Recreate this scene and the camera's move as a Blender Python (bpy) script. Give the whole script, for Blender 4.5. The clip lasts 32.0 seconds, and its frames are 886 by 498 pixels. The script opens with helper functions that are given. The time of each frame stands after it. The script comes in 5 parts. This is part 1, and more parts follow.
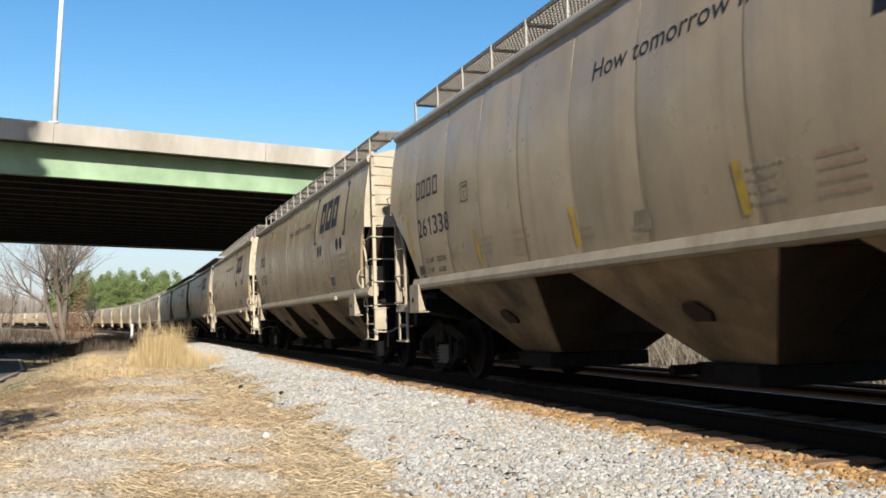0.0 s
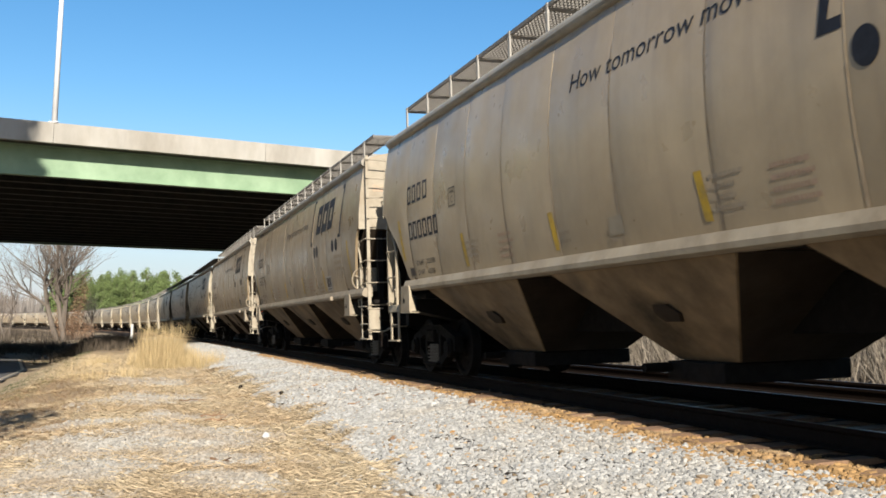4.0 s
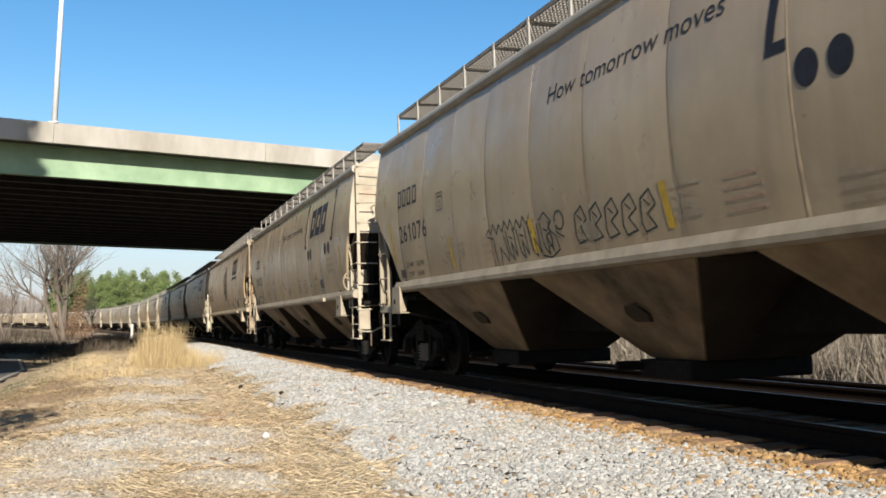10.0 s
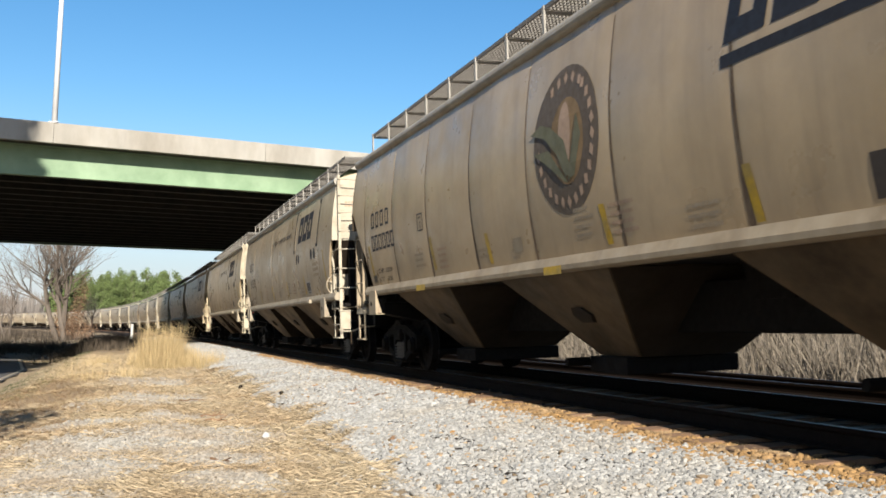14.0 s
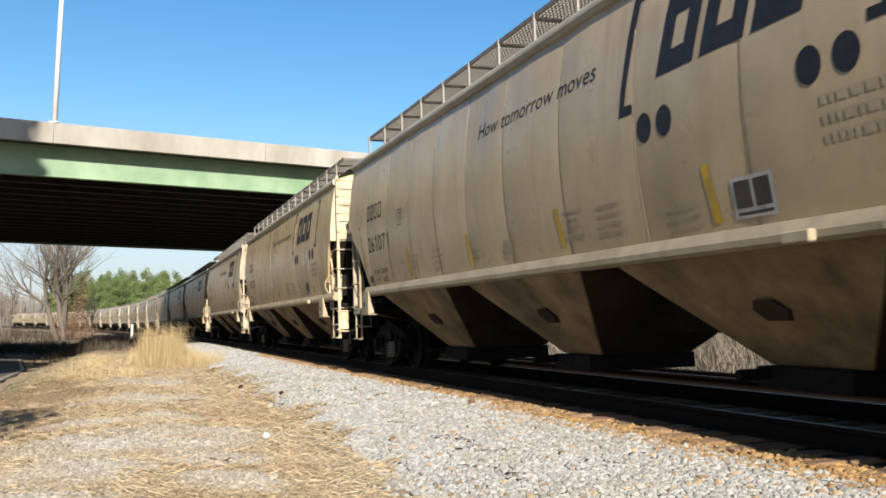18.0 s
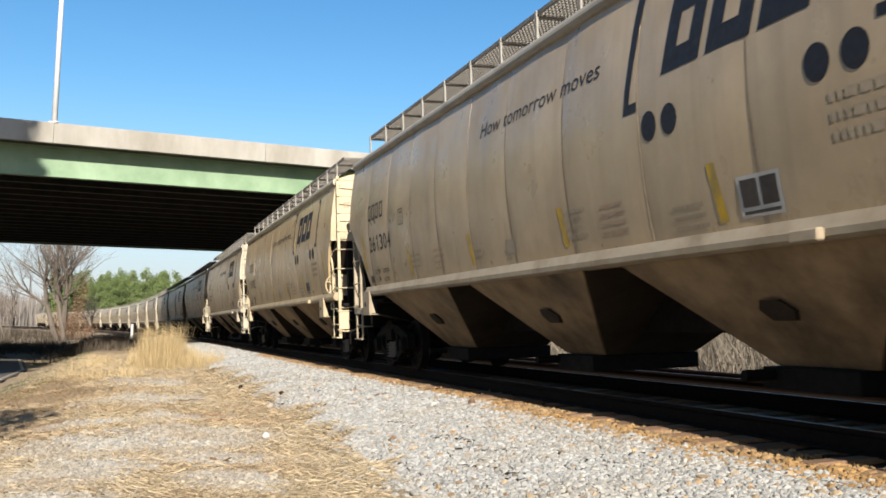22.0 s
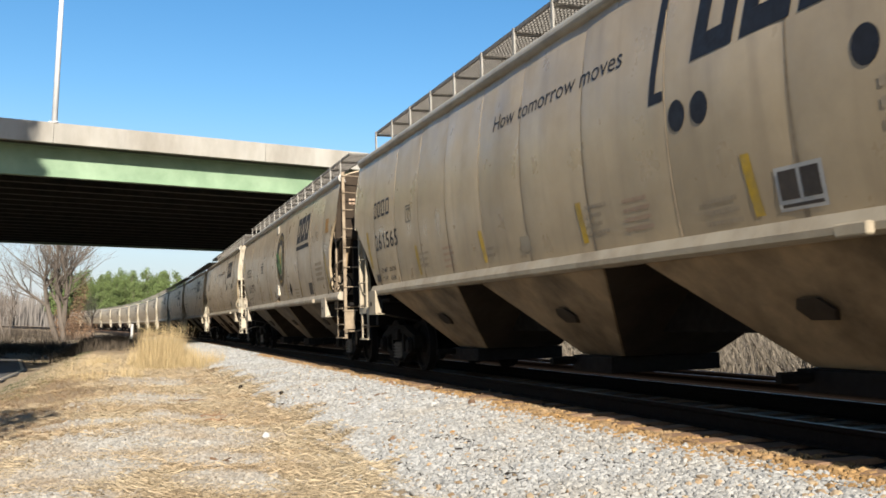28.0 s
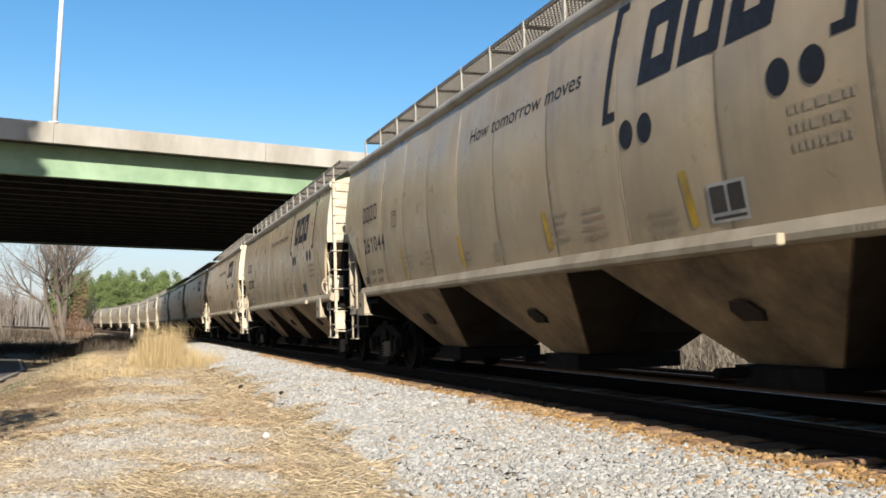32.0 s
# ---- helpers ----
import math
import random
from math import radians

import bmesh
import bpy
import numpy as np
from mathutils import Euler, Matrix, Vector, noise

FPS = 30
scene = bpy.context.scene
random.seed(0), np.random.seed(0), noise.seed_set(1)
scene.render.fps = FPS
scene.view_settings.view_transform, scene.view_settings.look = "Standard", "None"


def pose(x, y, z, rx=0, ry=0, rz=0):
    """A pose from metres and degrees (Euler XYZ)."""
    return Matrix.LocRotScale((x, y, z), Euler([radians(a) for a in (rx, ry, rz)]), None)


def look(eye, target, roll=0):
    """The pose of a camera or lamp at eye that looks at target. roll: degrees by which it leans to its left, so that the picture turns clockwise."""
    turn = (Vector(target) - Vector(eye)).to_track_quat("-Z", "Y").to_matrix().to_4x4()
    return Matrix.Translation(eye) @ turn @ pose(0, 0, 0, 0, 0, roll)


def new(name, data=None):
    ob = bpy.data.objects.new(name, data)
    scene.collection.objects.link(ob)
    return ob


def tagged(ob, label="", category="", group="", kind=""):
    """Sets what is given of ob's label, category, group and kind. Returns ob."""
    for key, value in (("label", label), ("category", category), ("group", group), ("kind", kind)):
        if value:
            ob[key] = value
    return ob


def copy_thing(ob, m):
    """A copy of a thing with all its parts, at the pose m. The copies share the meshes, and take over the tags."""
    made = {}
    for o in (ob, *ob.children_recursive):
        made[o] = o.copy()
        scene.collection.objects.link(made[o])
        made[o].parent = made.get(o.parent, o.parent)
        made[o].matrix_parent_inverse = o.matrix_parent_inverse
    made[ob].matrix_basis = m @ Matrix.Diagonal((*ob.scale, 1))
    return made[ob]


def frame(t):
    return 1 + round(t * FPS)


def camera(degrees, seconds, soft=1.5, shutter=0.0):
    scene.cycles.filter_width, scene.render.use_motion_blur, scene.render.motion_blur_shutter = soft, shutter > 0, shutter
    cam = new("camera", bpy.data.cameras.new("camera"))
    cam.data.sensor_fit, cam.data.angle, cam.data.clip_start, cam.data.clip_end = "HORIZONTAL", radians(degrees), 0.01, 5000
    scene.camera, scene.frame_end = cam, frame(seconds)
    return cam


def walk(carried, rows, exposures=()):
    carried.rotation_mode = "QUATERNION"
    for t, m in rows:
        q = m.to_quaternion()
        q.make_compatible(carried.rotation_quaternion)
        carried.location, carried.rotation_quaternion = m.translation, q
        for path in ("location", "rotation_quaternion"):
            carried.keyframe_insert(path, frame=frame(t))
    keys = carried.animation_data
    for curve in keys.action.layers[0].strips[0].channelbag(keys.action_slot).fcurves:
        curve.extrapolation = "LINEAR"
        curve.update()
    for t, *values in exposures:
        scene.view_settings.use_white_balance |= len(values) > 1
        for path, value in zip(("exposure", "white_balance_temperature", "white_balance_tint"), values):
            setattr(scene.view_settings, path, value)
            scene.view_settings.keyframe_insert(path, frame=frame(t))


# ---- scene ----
cam = camera(48.492, 32.0, soft=1.7, shutter=0.08)
EYE = (0.0, 0.0, 0.5986)
AIM = (0.0, math.cos(radians(4.974)), 0.5986 + math.sin(radians(4.974)))
walk(cam, [(0.0, look(EYE, AIM, 1.349)), (32.0, look(EYE, AIM, 1.349))], exposures=[(0.0, 1.2), (32.0, 1.2)])

# ---------------------------------------------------------------- light
SUN_EL, SUN_AZ = radians(25.0), radians(171.9)
world = bpy.data.worlds.new("sky")
scene.world = world
world.use_nodes = True
wn = world.node_tree.nodes
sky = wn.new("ShaderNodeTexSky")
sky.sky_type = "NISHITA"
sky.sun_disc = False
sky.sun_elevation, sky.sun_rotation = SUN_EL, SUN_AZ
sky.air_density, sky.dust_density, sky.ozone_density, sky.altitude = 1.0, 0.5, 1.6, 0
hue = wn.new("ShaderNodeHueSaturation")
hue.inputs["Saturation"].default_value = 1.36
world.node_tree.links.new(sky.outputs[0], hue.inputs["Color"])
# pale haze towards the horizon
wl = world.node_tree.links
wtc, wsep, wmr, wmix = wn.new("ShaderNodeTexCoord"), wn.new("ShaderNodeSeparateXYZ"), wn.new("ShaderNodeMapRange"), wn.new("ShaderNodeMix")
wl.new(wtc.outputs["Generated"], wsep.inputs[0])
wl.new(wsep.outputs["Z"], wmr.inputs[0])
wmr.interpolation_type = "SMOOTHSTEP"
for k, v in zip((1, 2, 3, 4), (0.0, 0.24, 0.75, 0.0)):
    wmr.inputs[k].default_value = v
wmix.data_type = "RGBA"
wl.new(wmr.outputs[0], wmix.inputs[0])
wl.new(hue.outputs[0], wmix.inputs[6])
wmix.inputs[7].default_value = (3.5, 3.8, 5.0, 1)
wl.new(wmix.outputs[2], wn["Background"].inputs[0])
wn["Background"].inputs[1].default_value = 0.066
SUN_DIR = Vector((math.sin(SUN_AZ) * math.cos(SUN_EL), math.cos(SUN_AZ) * math.cos(SUN_EL), math.sin(SUN_EL)))
sun = new("sun", bpy.data.lights.new("sun", "SUN"))
sun.data.energy, sun.data.angle, sun.data.color = 5.0, radians(0.53), (1.0, 0.93, 0.82)
sun.matrix_world = look(SUN_DIR * 200, (0, 0, 0))


# ---------------------------------------------------------------- materials
COLOUR_SCALE = 0.52  # all base colours are scaled down to deepen shade against the stronger sun


def material(name, colour, rough=0.7, metal=0.0, vary=0.25, scale=4.0, bump=0.0, bump_scale=40.0, second=None, second_scale=1.5,
             second_amount=0.5, sharp=0.15, stretch=(1, 1, 1), tint=False, island=0.0, streak=0.0, spec=0.4, obj_random=0.0, world_space=False):
    """A procedural surface: base colour varied by two noises, an optional second colour in patches, streaks and relief."""
    colour = [c * COLOUR_SCALE for c in colour]
    second = second and [c * COLOUR_SCALE for c in second]
    m = bpy.data.materials.new(name)
    m.use_nodes = True
    nt = m.node_tree
    n, ln = nt.nodes, nt.links
    bsdf = n["Principled BSDF"]
    bsdf.inputs["Roughness"].default_value = rough
    bsdf.inputs["Metallic"].default_value = metal
    bsdf.inputs["Specular IOR Level"].default_value = spec
    tc = n.new("ShaderNodeTexCoord")
    info = n.new("ShaderNodeObjectInfo")
    geo = n.new("ShaderNodeNewGeometry")
    if world_space:
        vec = geo.outputs["Position"]
    else:
        sh = n.new("ShaderNodeVectorMath")
        sh.operation = "SCALE"
        sh.inputs[0].default_value = (37.0, 61.0, 13.0)
        ln.new(info.outputs["Random"], sh.inputs["Scale"])
        add = n.new("ShaderNodeVectorMath")
        ln.new(tc.outputs["Object"], add.inputs[0])
        ln.new(sh.outputs[0], add.inputs[1])
        vec = add.outputs[0]
    mp = n.new("ShaderNodeMapping")
    mp.inputs["Scale"].default_value = stretch
    ln.new(vec, mp.inputs[0])
    vec = mp.outputs[0]

    def noise_tex(s, detail=5.0, rough_=0.6):
        t = n.new("ShaderNodeTexNoise")
        t.inputs["Scale"].default_value, t.inputs["Detail"].default_value, t.inputs["Roughness"].default_value = s, detail, rough_
        ln.new(vec, t.inputs["Vector"])
        return t.outputs["Fac"]

    def ramp(fac, a, b, lo, hi):
        r = n.new("ShaderNodeMapRange")
        r.inputs[1].default_value, r.inputs[2].default_value, r.inputs[3].default_value, r.inputs[4].default_value = a, b, lo, hi
        ln.new(fac, r.inputs[0])
        return r.outputs[0]

    def mix(kind, fac, a, b):
        x = n.new("ShaderNodeMix")
        x.data_type, x.blend_type = "RGBA", kind
        for sock, v in ((x.inputs[0], fac), (x.inputs[6], a), (x.inputs[7], b)):
            if hasattr(v, "is_output"):
                ln.new(v, sock)
            else:
                sock.default_value = v
        return x.outputs[2]

    col = (*colour, 1)
    if second:
        f = ramp(noise_tex(second_scale, 6, 0.62), 0.5 - sharp + (0.5 - second_amount) * 0.5, 0.5 + sharp + (0.5 - second_amount) * 0.5, 0, 1)
        col = mix("MIX", f, col, (*second, 1))
    grey = n.new("ShaderNodeCombineColor")
    v = ramp(noise_tex(scale, 8, 0.7), 0.25, 0.75, 1 - vary, 1 + vary * 0.6)
    for k in range(3):
        ln.new(v, grey.inputs[k])
    col = mix("MULTIPLY", 1.0, col, grey.outputs[0])
    if streak:
        mp2 = n.new("ShaderNodeMapping")
        mp2.inputs["Scale"].default_value = (5.0, 5.0, 0.35)
        ln.new(vec, mp2.inputs[0])
        t = n.new("ShaderNodeTexNoise")
        t.inputs["Scale"].default_value, t.inputs["Detail"].default_value = 1.0, 6
        ln.new(mp2.outputs[0], t.inputs["Vector"])
        col = mix("MIX", ramp(t.outputs["Fac"], 0.5, 0.78, 0, streak), col, (0.15, 0.115, 0.08, 1))
    if tint:
        col = mix("MULTIPLY", 1.0, col, info.outputs["Color"])
    if island or obj_random:
        g2 = n.new("ShaderNodeCombineColor")
        src = geo.outputs["Random Per Island"] if island else info.outputs["Random"]
        amt = island or obj_random
        f = ramp(src, 0, 1, 1 - amt, 1 + amt * 0.7)
        for k in range(3):
            ln.new(f, g2.inputs[k])
        col = mix("MULTIPLY", 1.0, col, g2.outputs[0])
    ln.new(col, bsdf.inputs["Base Color"])
    ln.new(ramp(noise_tex(scale * 1.7, 4), 0.3, 0.7, max(0.05, rough - 0.12), min(1, rough + 0.12)), bsdf.inputs["Roughness"])
    if bump:
        b = n.new("ShaderNodeBump")
        b.inputs["Strength"].default_value, b.inputs["Distance"].default_value = min(1.0, bump * 40), bump
        ln.new(noise_tex(bump_scale, 5), b.inputs["Height"])
        ln.new(b.outputs[0], bsdf.inputs["Normal"])
    return m


PAINT = material("tan_car_paint", (0.73, 0.575, 0.378), 0.36, vary=0.20, scale=1.1, bump=0.002, bump_scale=3.0, streak=0.38, tint=True, spec=0.5, second=(0.49, 0.375, 0.235), second_scale=0.42, second_amount=0.38, sharp=0.22)
EAVE = material("grey_eave_paint", (0.60, 0.55, 0.46), 0.5, vary=0.2, scale=2.5, second=(0.42, 0.37, 0.29), second_scale=1.6, second_amount=0.3, tint=True, spec=0.4)
SILL = material("dusty_sill_paint", (0.54, 0.46, 0.34), 0.6, vary=0.22, scale=2.5, bump=0.002, bump_scale=12, second=(0.34, 0.26, 0.17), second_scale=2.2, second_amount=0.3, tint=True, spec=0.3)
# dark brown that holds the shade of slope sheets and older end walls
SHADE_BROWN = material("brake_dust_crust", (0.085, 0.062, 0.042), 0.9, vary=0.4, scale=2.0, bump=0.003, bump_scale=12, second=(0.05, 0.036, 0.025), second_scale=0.9, spec=0.15)
HOPPER = material("grimy_hopper_paint", (0.52, 0.365, 0.21), 0.75, vary=0.35, scale=1.4, bump=0.003, bump_scale=9, second=(0.09, 0.065, 0.04), second_scale=0.8, second_amount=0.42, tint=True, spec=0.2)
ENDP = material("dusty_end_paint", (0.66, 0.585, 0.45), 0.6, vary=0.2, scale=3, bump=0.002, bump_scale=10, second=(0.42, 0.33, 0.22), second_scale=2.0, second_amount=0.25, tint=True, spec=0.3)
OLDEND = material("dirty_brown_end_paint", (0.47, 0.365, 0.25), 0.75, vary=0.3, scale=4, bump=0.002, bump_scale=10, second=(0.2, 0.14, 0.09), second_scale=2.5, second_amount=0.35, spec=0.2)
# near black: grime together with the shade beneath and between the cars
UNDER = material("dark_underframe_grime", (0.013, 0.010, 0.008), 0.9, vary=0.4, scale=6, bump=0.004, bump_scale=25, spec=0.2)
# cast steel darkened to hold the shade under the cars
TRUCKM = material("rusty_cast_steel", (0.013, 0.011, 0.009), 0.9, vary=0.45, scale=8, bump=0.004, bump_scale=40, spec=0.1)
SPRING = material("bare_spring_steel", (0.22, 0.19, 0.155), 0.55, metal=0.4, vary=0.3, scale=12)
# wheel colour also holds the shade under the cars
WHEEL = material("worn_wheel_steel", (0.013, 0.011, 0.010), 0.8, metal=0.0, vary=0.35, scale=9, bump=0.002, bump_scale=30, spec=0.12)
GRATE = material("dark_steel_grating", (0.24, 0.22, 0.195), 0.7, metal=0.0, vary=0.25, scale=10)
BRACKET = material("grey_steel_bracket", (0.46, 0.43, 0.38), 0.6, vary=0.25, scale=10)
DECAL_DARK = material("faded_black_lettering", (0.035, 0.036, 0.045), 0.6, vary=0.3, scale=9, spec=0.25)
DECAL_BLUE = material("faded_navy_lettering", (0.024, 0.026, 0.036), 0.6, vary=0.3, scale=7, spec=0.25)
DECAL_FAINT = material("weathered_grey_lettering", (0.55, 0.44, 0.305), 0.65, vary=0.3, scale=12)
DECAL_GREY = material("worn_black_lettering", (0.11, 0.095, 0.075), 0.65, vary=0.35, scale=14)
DECAL_RED = material("weathered_red_lettering", (0.64, 0.44, 0.30), 0.65, vary=0.3, scale=12)
YELLOW = material("yellow_reflective_strip", (0.78, 0.49, 0.03), 0.45, vary=0.3, scale=8, second=(0.42, 0.31, 0.12), second_scale=5, second_amount=0.35)
SEAMDUST = material("dusty_joint_stain", (0.50, 0.38, 0.245), 0.8, vary=0.4, scale=6, second=(0.56, 0.44, 0.29), second_scale=3, second_amount=0.4)
SEAMSTAIN = material("rust_stain", (0.20, 0.125, 0.07), 0.8, vary=0.5, scale=7, second=(0.33, 0.25, 0.16), second_scale=4, second_amount=0.4)
PANELM = material("brown_data_panel", (0.07, 0.055, 0.045), 0.6, vary=0.2, scale=10)
WHITE = material("white_marking", (0.72, 0.70, 0.66), 0.6, vary=0.2, scale=9)
ORANGE = material("orange_label", (0.55, 0.28, 0.06), 0.6, vary=0.2, scale=6)
REDM = material("red_marker", (0.75, 0.08, 0.03), 0.4, vary=0.1, scale=8)
GREENLEAF = material("green_emblem", (0.10, 0.27, 0.06), 0.6, vary=0.3, scale=8)
FADED_BROWN = material("faded_brown_emblem", (0.17, 0.125, 0.085), 0.65, vary=0.3, scale=7)
FADED_GREEN = material("faded_green_emblem", (0.22, 0.21, 0.12), 0.65, vary=0.3, scale=7)
GRAFF = material("graffiti_paint", (0.03, 0.05, 0.05), 0.55, vary=0.3, scale=5)
# rusty rail sides, blackened for the shade under the train
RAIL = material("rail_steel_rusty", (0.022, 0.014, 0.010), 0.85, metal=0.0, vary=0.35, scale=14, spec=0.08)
RAILTOP = material("polished_rail_head", (0.26, 0.22, 0.18), 0.42, metal=1.0, vary=0.15, scale=6)
TIE = material("weathered_wood_tie", (0.34, 0.20, 0.115), 0.9, vary=0.45, scale=7, bump=0.006, bump_scale=18, stretch=(1, 6, 6), obj_random=0.35)
STONE = material("granite_ballast_stone", (0.52, 0.515, 0.49), 0.85, vary=0.22, scale=25, island=0.34, second=(0.48, 0.42, 0.33), second_scale=0.55, second_amount=0.18, sharp=0.2, spec=0.25)
STONETAN = material("dusty_tan_gravel", (0.53, 0.50, 0.44), 0.9, vary=0.25, scale=20, island=0.34, second=(0.42, 0.31, 0.19), second_scale=0.8, second_amount=0.35)
TANSTONE = material("tan_ballast_stone", (0.56, 0.42, 0.26), 0.85, vary=0.25, scale=25, island=0.45, second=(0.40, 0.25, 0.13), second_scale=3.0, second_amount=0.4)
STONERUST = material("rust_stained_ballast", (0.46, 0.275, 0.11), 0.9, vary=0.3, scale=20, island=0.4, second=(0.40, 0.33, 0.24), second_scale=1.2, second_amount=0.25)
# bed coloured near black for the shade beneath the train
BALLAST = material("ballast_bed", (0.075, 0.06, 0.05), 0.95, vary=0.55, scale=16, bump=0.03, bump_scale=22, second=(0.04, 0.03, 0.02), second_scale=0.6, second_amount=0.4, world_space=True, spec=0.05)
GROUND = material("dry_ground", (0.56, 0.405, 0.235), 0.95, vary=0.5, scale=14, bump=0.02, bump_scale=30, second=(0.44, 0.35, 0.23), second_scale=0.8, second_amount=0.45, world_space=True)
STRAW = material("dry_straw", (0.71, 0.57, 0.37), 0.75, vary=0.15, scale=3, island=0.38, second=(0.60, 0.43, 0.25), second_scale=0.6, second_amount=0.4, world_space=True)
# brown of dead grass, which also stands for shade on the bank
LITTER_SHADE = material("brown_dead_grass", (0.44, 0.285, 0.15), 0.9, vary=0.3, scale=3, island=0.5)
SEDGE = material("tawny_broom_sedge", (0.80, 0.60, 0.31), 0.8, vary=0.2, scale=2, island=0.45)
GREENGRASS = material("winter_green_grass", (0.10, 0.12, 0.035), 0.85, vary=0.3, scale=3, island=0.5)
ASPHALT = material("worn_asphalt", (0.17, 0.17, 0.175), 0.95, vary=0.3, scale=3, bump=0.004, bump_scale=60, second=(0.22, 0.21, 0.20), second_scale=0.7, world_space=True, spec=0.03)
CONCRETE = material("bridge_concrete", (0.55, 0.52, 0.46), 0.9, vary=0.16, scale=1.2, bump=0.004, bump_scale=20, second=(0.37, 0.33, 0.27), second_scale=0.45, second_amount=0.4, stretch=(1, 1, 0.35))
STEELGREEN = material("pale_green_girder_paint", (0.37, 0.52, 0.33), 0.55, vary=0.12, scale=1.1, second=(0.22, 0.35, 0.2), second_scale=0.4, second_amount=0.4, bump=0.001, bump_scale=6)
# deck concrete darkened to hold the shade under the bridge
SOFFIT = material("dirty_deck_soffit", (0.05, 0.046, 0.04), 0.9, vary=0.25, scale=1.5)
# inner girders' colour with the shade under the deck painted in
SHADED_GIRDER = material("sooty_inner_girder", (0.03, 0.032, 0.028), 0.85, vary=0.3, scale=1.5, second=(0.05, 0.045, 0.035), second_scale=0.8)
POLE = material("galvanised_pole", (1.1, 1.1, 1.1), 0.5, metal=0.1, vary=0.12, scale=3)
BARK = material("grey_brown_bark", (0.22, 0.18, 0.145), 0.95, vary=0.35, scale=9, bump=0.01, bump_scale=14, stretch=(1, 1, 0.3))
TWIG = material("bare_twigs", (0.27, 0.22, 0.18), 0.9, vary=0.25, scale=3, island=0.3)
VINE = material("dead_vine_tangle", (0.36, 0.22, 0.13), 0.9, vary=0.3, scale=3, island=0.4)
PINE = material("pine_needles", (0.21, 0.285, 0.09), 0.85, vary=0.35, scale=0.6, island=0.55, obj_random=0.0)
OLIVE = material("olive_evergreen_leaves", (0.11, 0.12, 0.04), 0.85, vary=0.35, scale=0.6, island=0.5)
DARKBRUSH = material("dark_brown_brush", (0.13, 0.10, 0.07), 0.95, vary=0.35, scale=1.2, island=0.5)
BRUSH = material("grey_winter_brush", (0.30, 0.25, 0.19), 0.95, vary=0.35, scale=1.2, island=0.55)
FARWOOD = material("far_bare_woods", (0.27, 0.24, 0.215), 0.95, vary=0.3, scale=0.3, island=0.4)


# ---------------------------------------------------------------- mesh helpers
def finish(name, bm, mat, parent=None, label="", smooth=False):
    me = bpy.data.meshes.new(name)
    bm.to_mesh(me)
    bm.free()
    me.materials.append(mat)
    if smooth:
        for p in me.polygons:
            p.use_smooth = True
    ob = new(name, me)
    if parent:
        ob.parent = parent
    if label:
        tagged(ob, label)
    return ob


def part(name, bm, mat, parent, label="", smooth=False):
    return finish(name, bm, mat, parent, label, smooth)


def empty(name):
    e = new(name)
    e.empty_display_size = 0.3
    return e


def box(bm, x0, x1, y0, y1, z0, z1, bevel=0.0):
    m = Matrix.LocRotScale(((x0 + x1) / 2, (y0 + y1) / 2, (z0 + z1) / 2), None, (abs(x1 - x0), abs(y1 - y0), abs(z1 - z0)))
    r = bmesh.ops.create_cube(bm, size=1, matrix=m)
    if bevel:
        es = list({e for v in r["verts"] for e in v.link_edges})
        bmesh.ops.bevel(bm, geom=es, offset=bevel, segments=1, affect="EDGES")
    return bm


def many_boxes(name, rows, mat, parent):
    """Many plain boxes (x0, x1, y0, y1, z0, z1) as one mesh."""
    r = np.array(rows, float)
    v = np.stack([r[:, [i, 2 + j, 4 + k]] for k in (0, 1) for i, j in ((0, 0), (1, 0), (1, 1), (0, 1))], 1).reshape(-1, 3)
    f = np.array([(3, 2, 1, 0), (4, 5, 6, 7), (0, 1, 5, 4), (1, 2, 6, 5), (2, 3, 7, 6), (3, 0, 4, 7)])
    return from_arrays(name, v, (f[None] + (np.arange(len(r)) * 8)[:, None, None]).reshape(-1, 4), mat, parent)


def rod(bm, a, b, r, n=6, r2=None):
    a, b = Vector(a), Vector(b)
    d = b - a
    m = Matrix.Translation((a + b) / 2) @ d.to_track_quat("Z", "Y").to_matrix().to_4x4()
    bmesh.ops.create_cone(bm, cap_ends=True, segments=n, radius1=r, radius2=r if r2 is None else r2, depth=d.length, matrix=m)
    return bm


def prism(bm, pts, axis, lo, hi):
    """Extrudes the outline pts, given in the two other axes, along axis ('x', 'y' or 'z') from lo to hi."""
    def at(p, k):
        return {"x": (k, p[0], p[1]), "y": (p[0], k, p[1]), "z": (p[0], p[1], k)}[axis]
    a = [bm.verts.new(at(p, lo)) for p in pts]
    b = [bm.verts.new(at(p, hi)) for p in pts]
    n = len(pts)
    bm.faces.new(a)
    bm.faces.new(b[::-1])
    for i in range(n):
        bm.faces.new((a[i], b[i], b[(i + 1) % n], a[(i + 1) % n]))
    bmesh.ops.recalc_face_normals(bm, faces=bm.faces)
    return bm


def lathe(bm, profile, n=24, axis="y"):
    """Turns a profile of (along, radius) round the axis."""
    rings = []
    for along, r in profile:
        ring = []
        for i in range(n):
            a = 2 * math.pi * i / n
            ring.append(bm.verts.new((r * math.cos(a), along, r * math.sin(a))))
        rings.append(ring)
    for r0, r1 in zip(rings, rings[1:]):
        for i in range(n):
            bm.faces.new((r0[i], r0[(i + 1) % n], r1[(i + 1) % n], r1[i]))
    bm.faces.new(rings[0])
    bm.faces.new(rings[-1][::-1])
    bmesh.ops.recalc_face_normals(bm, faces=bm.faces)
    return bm


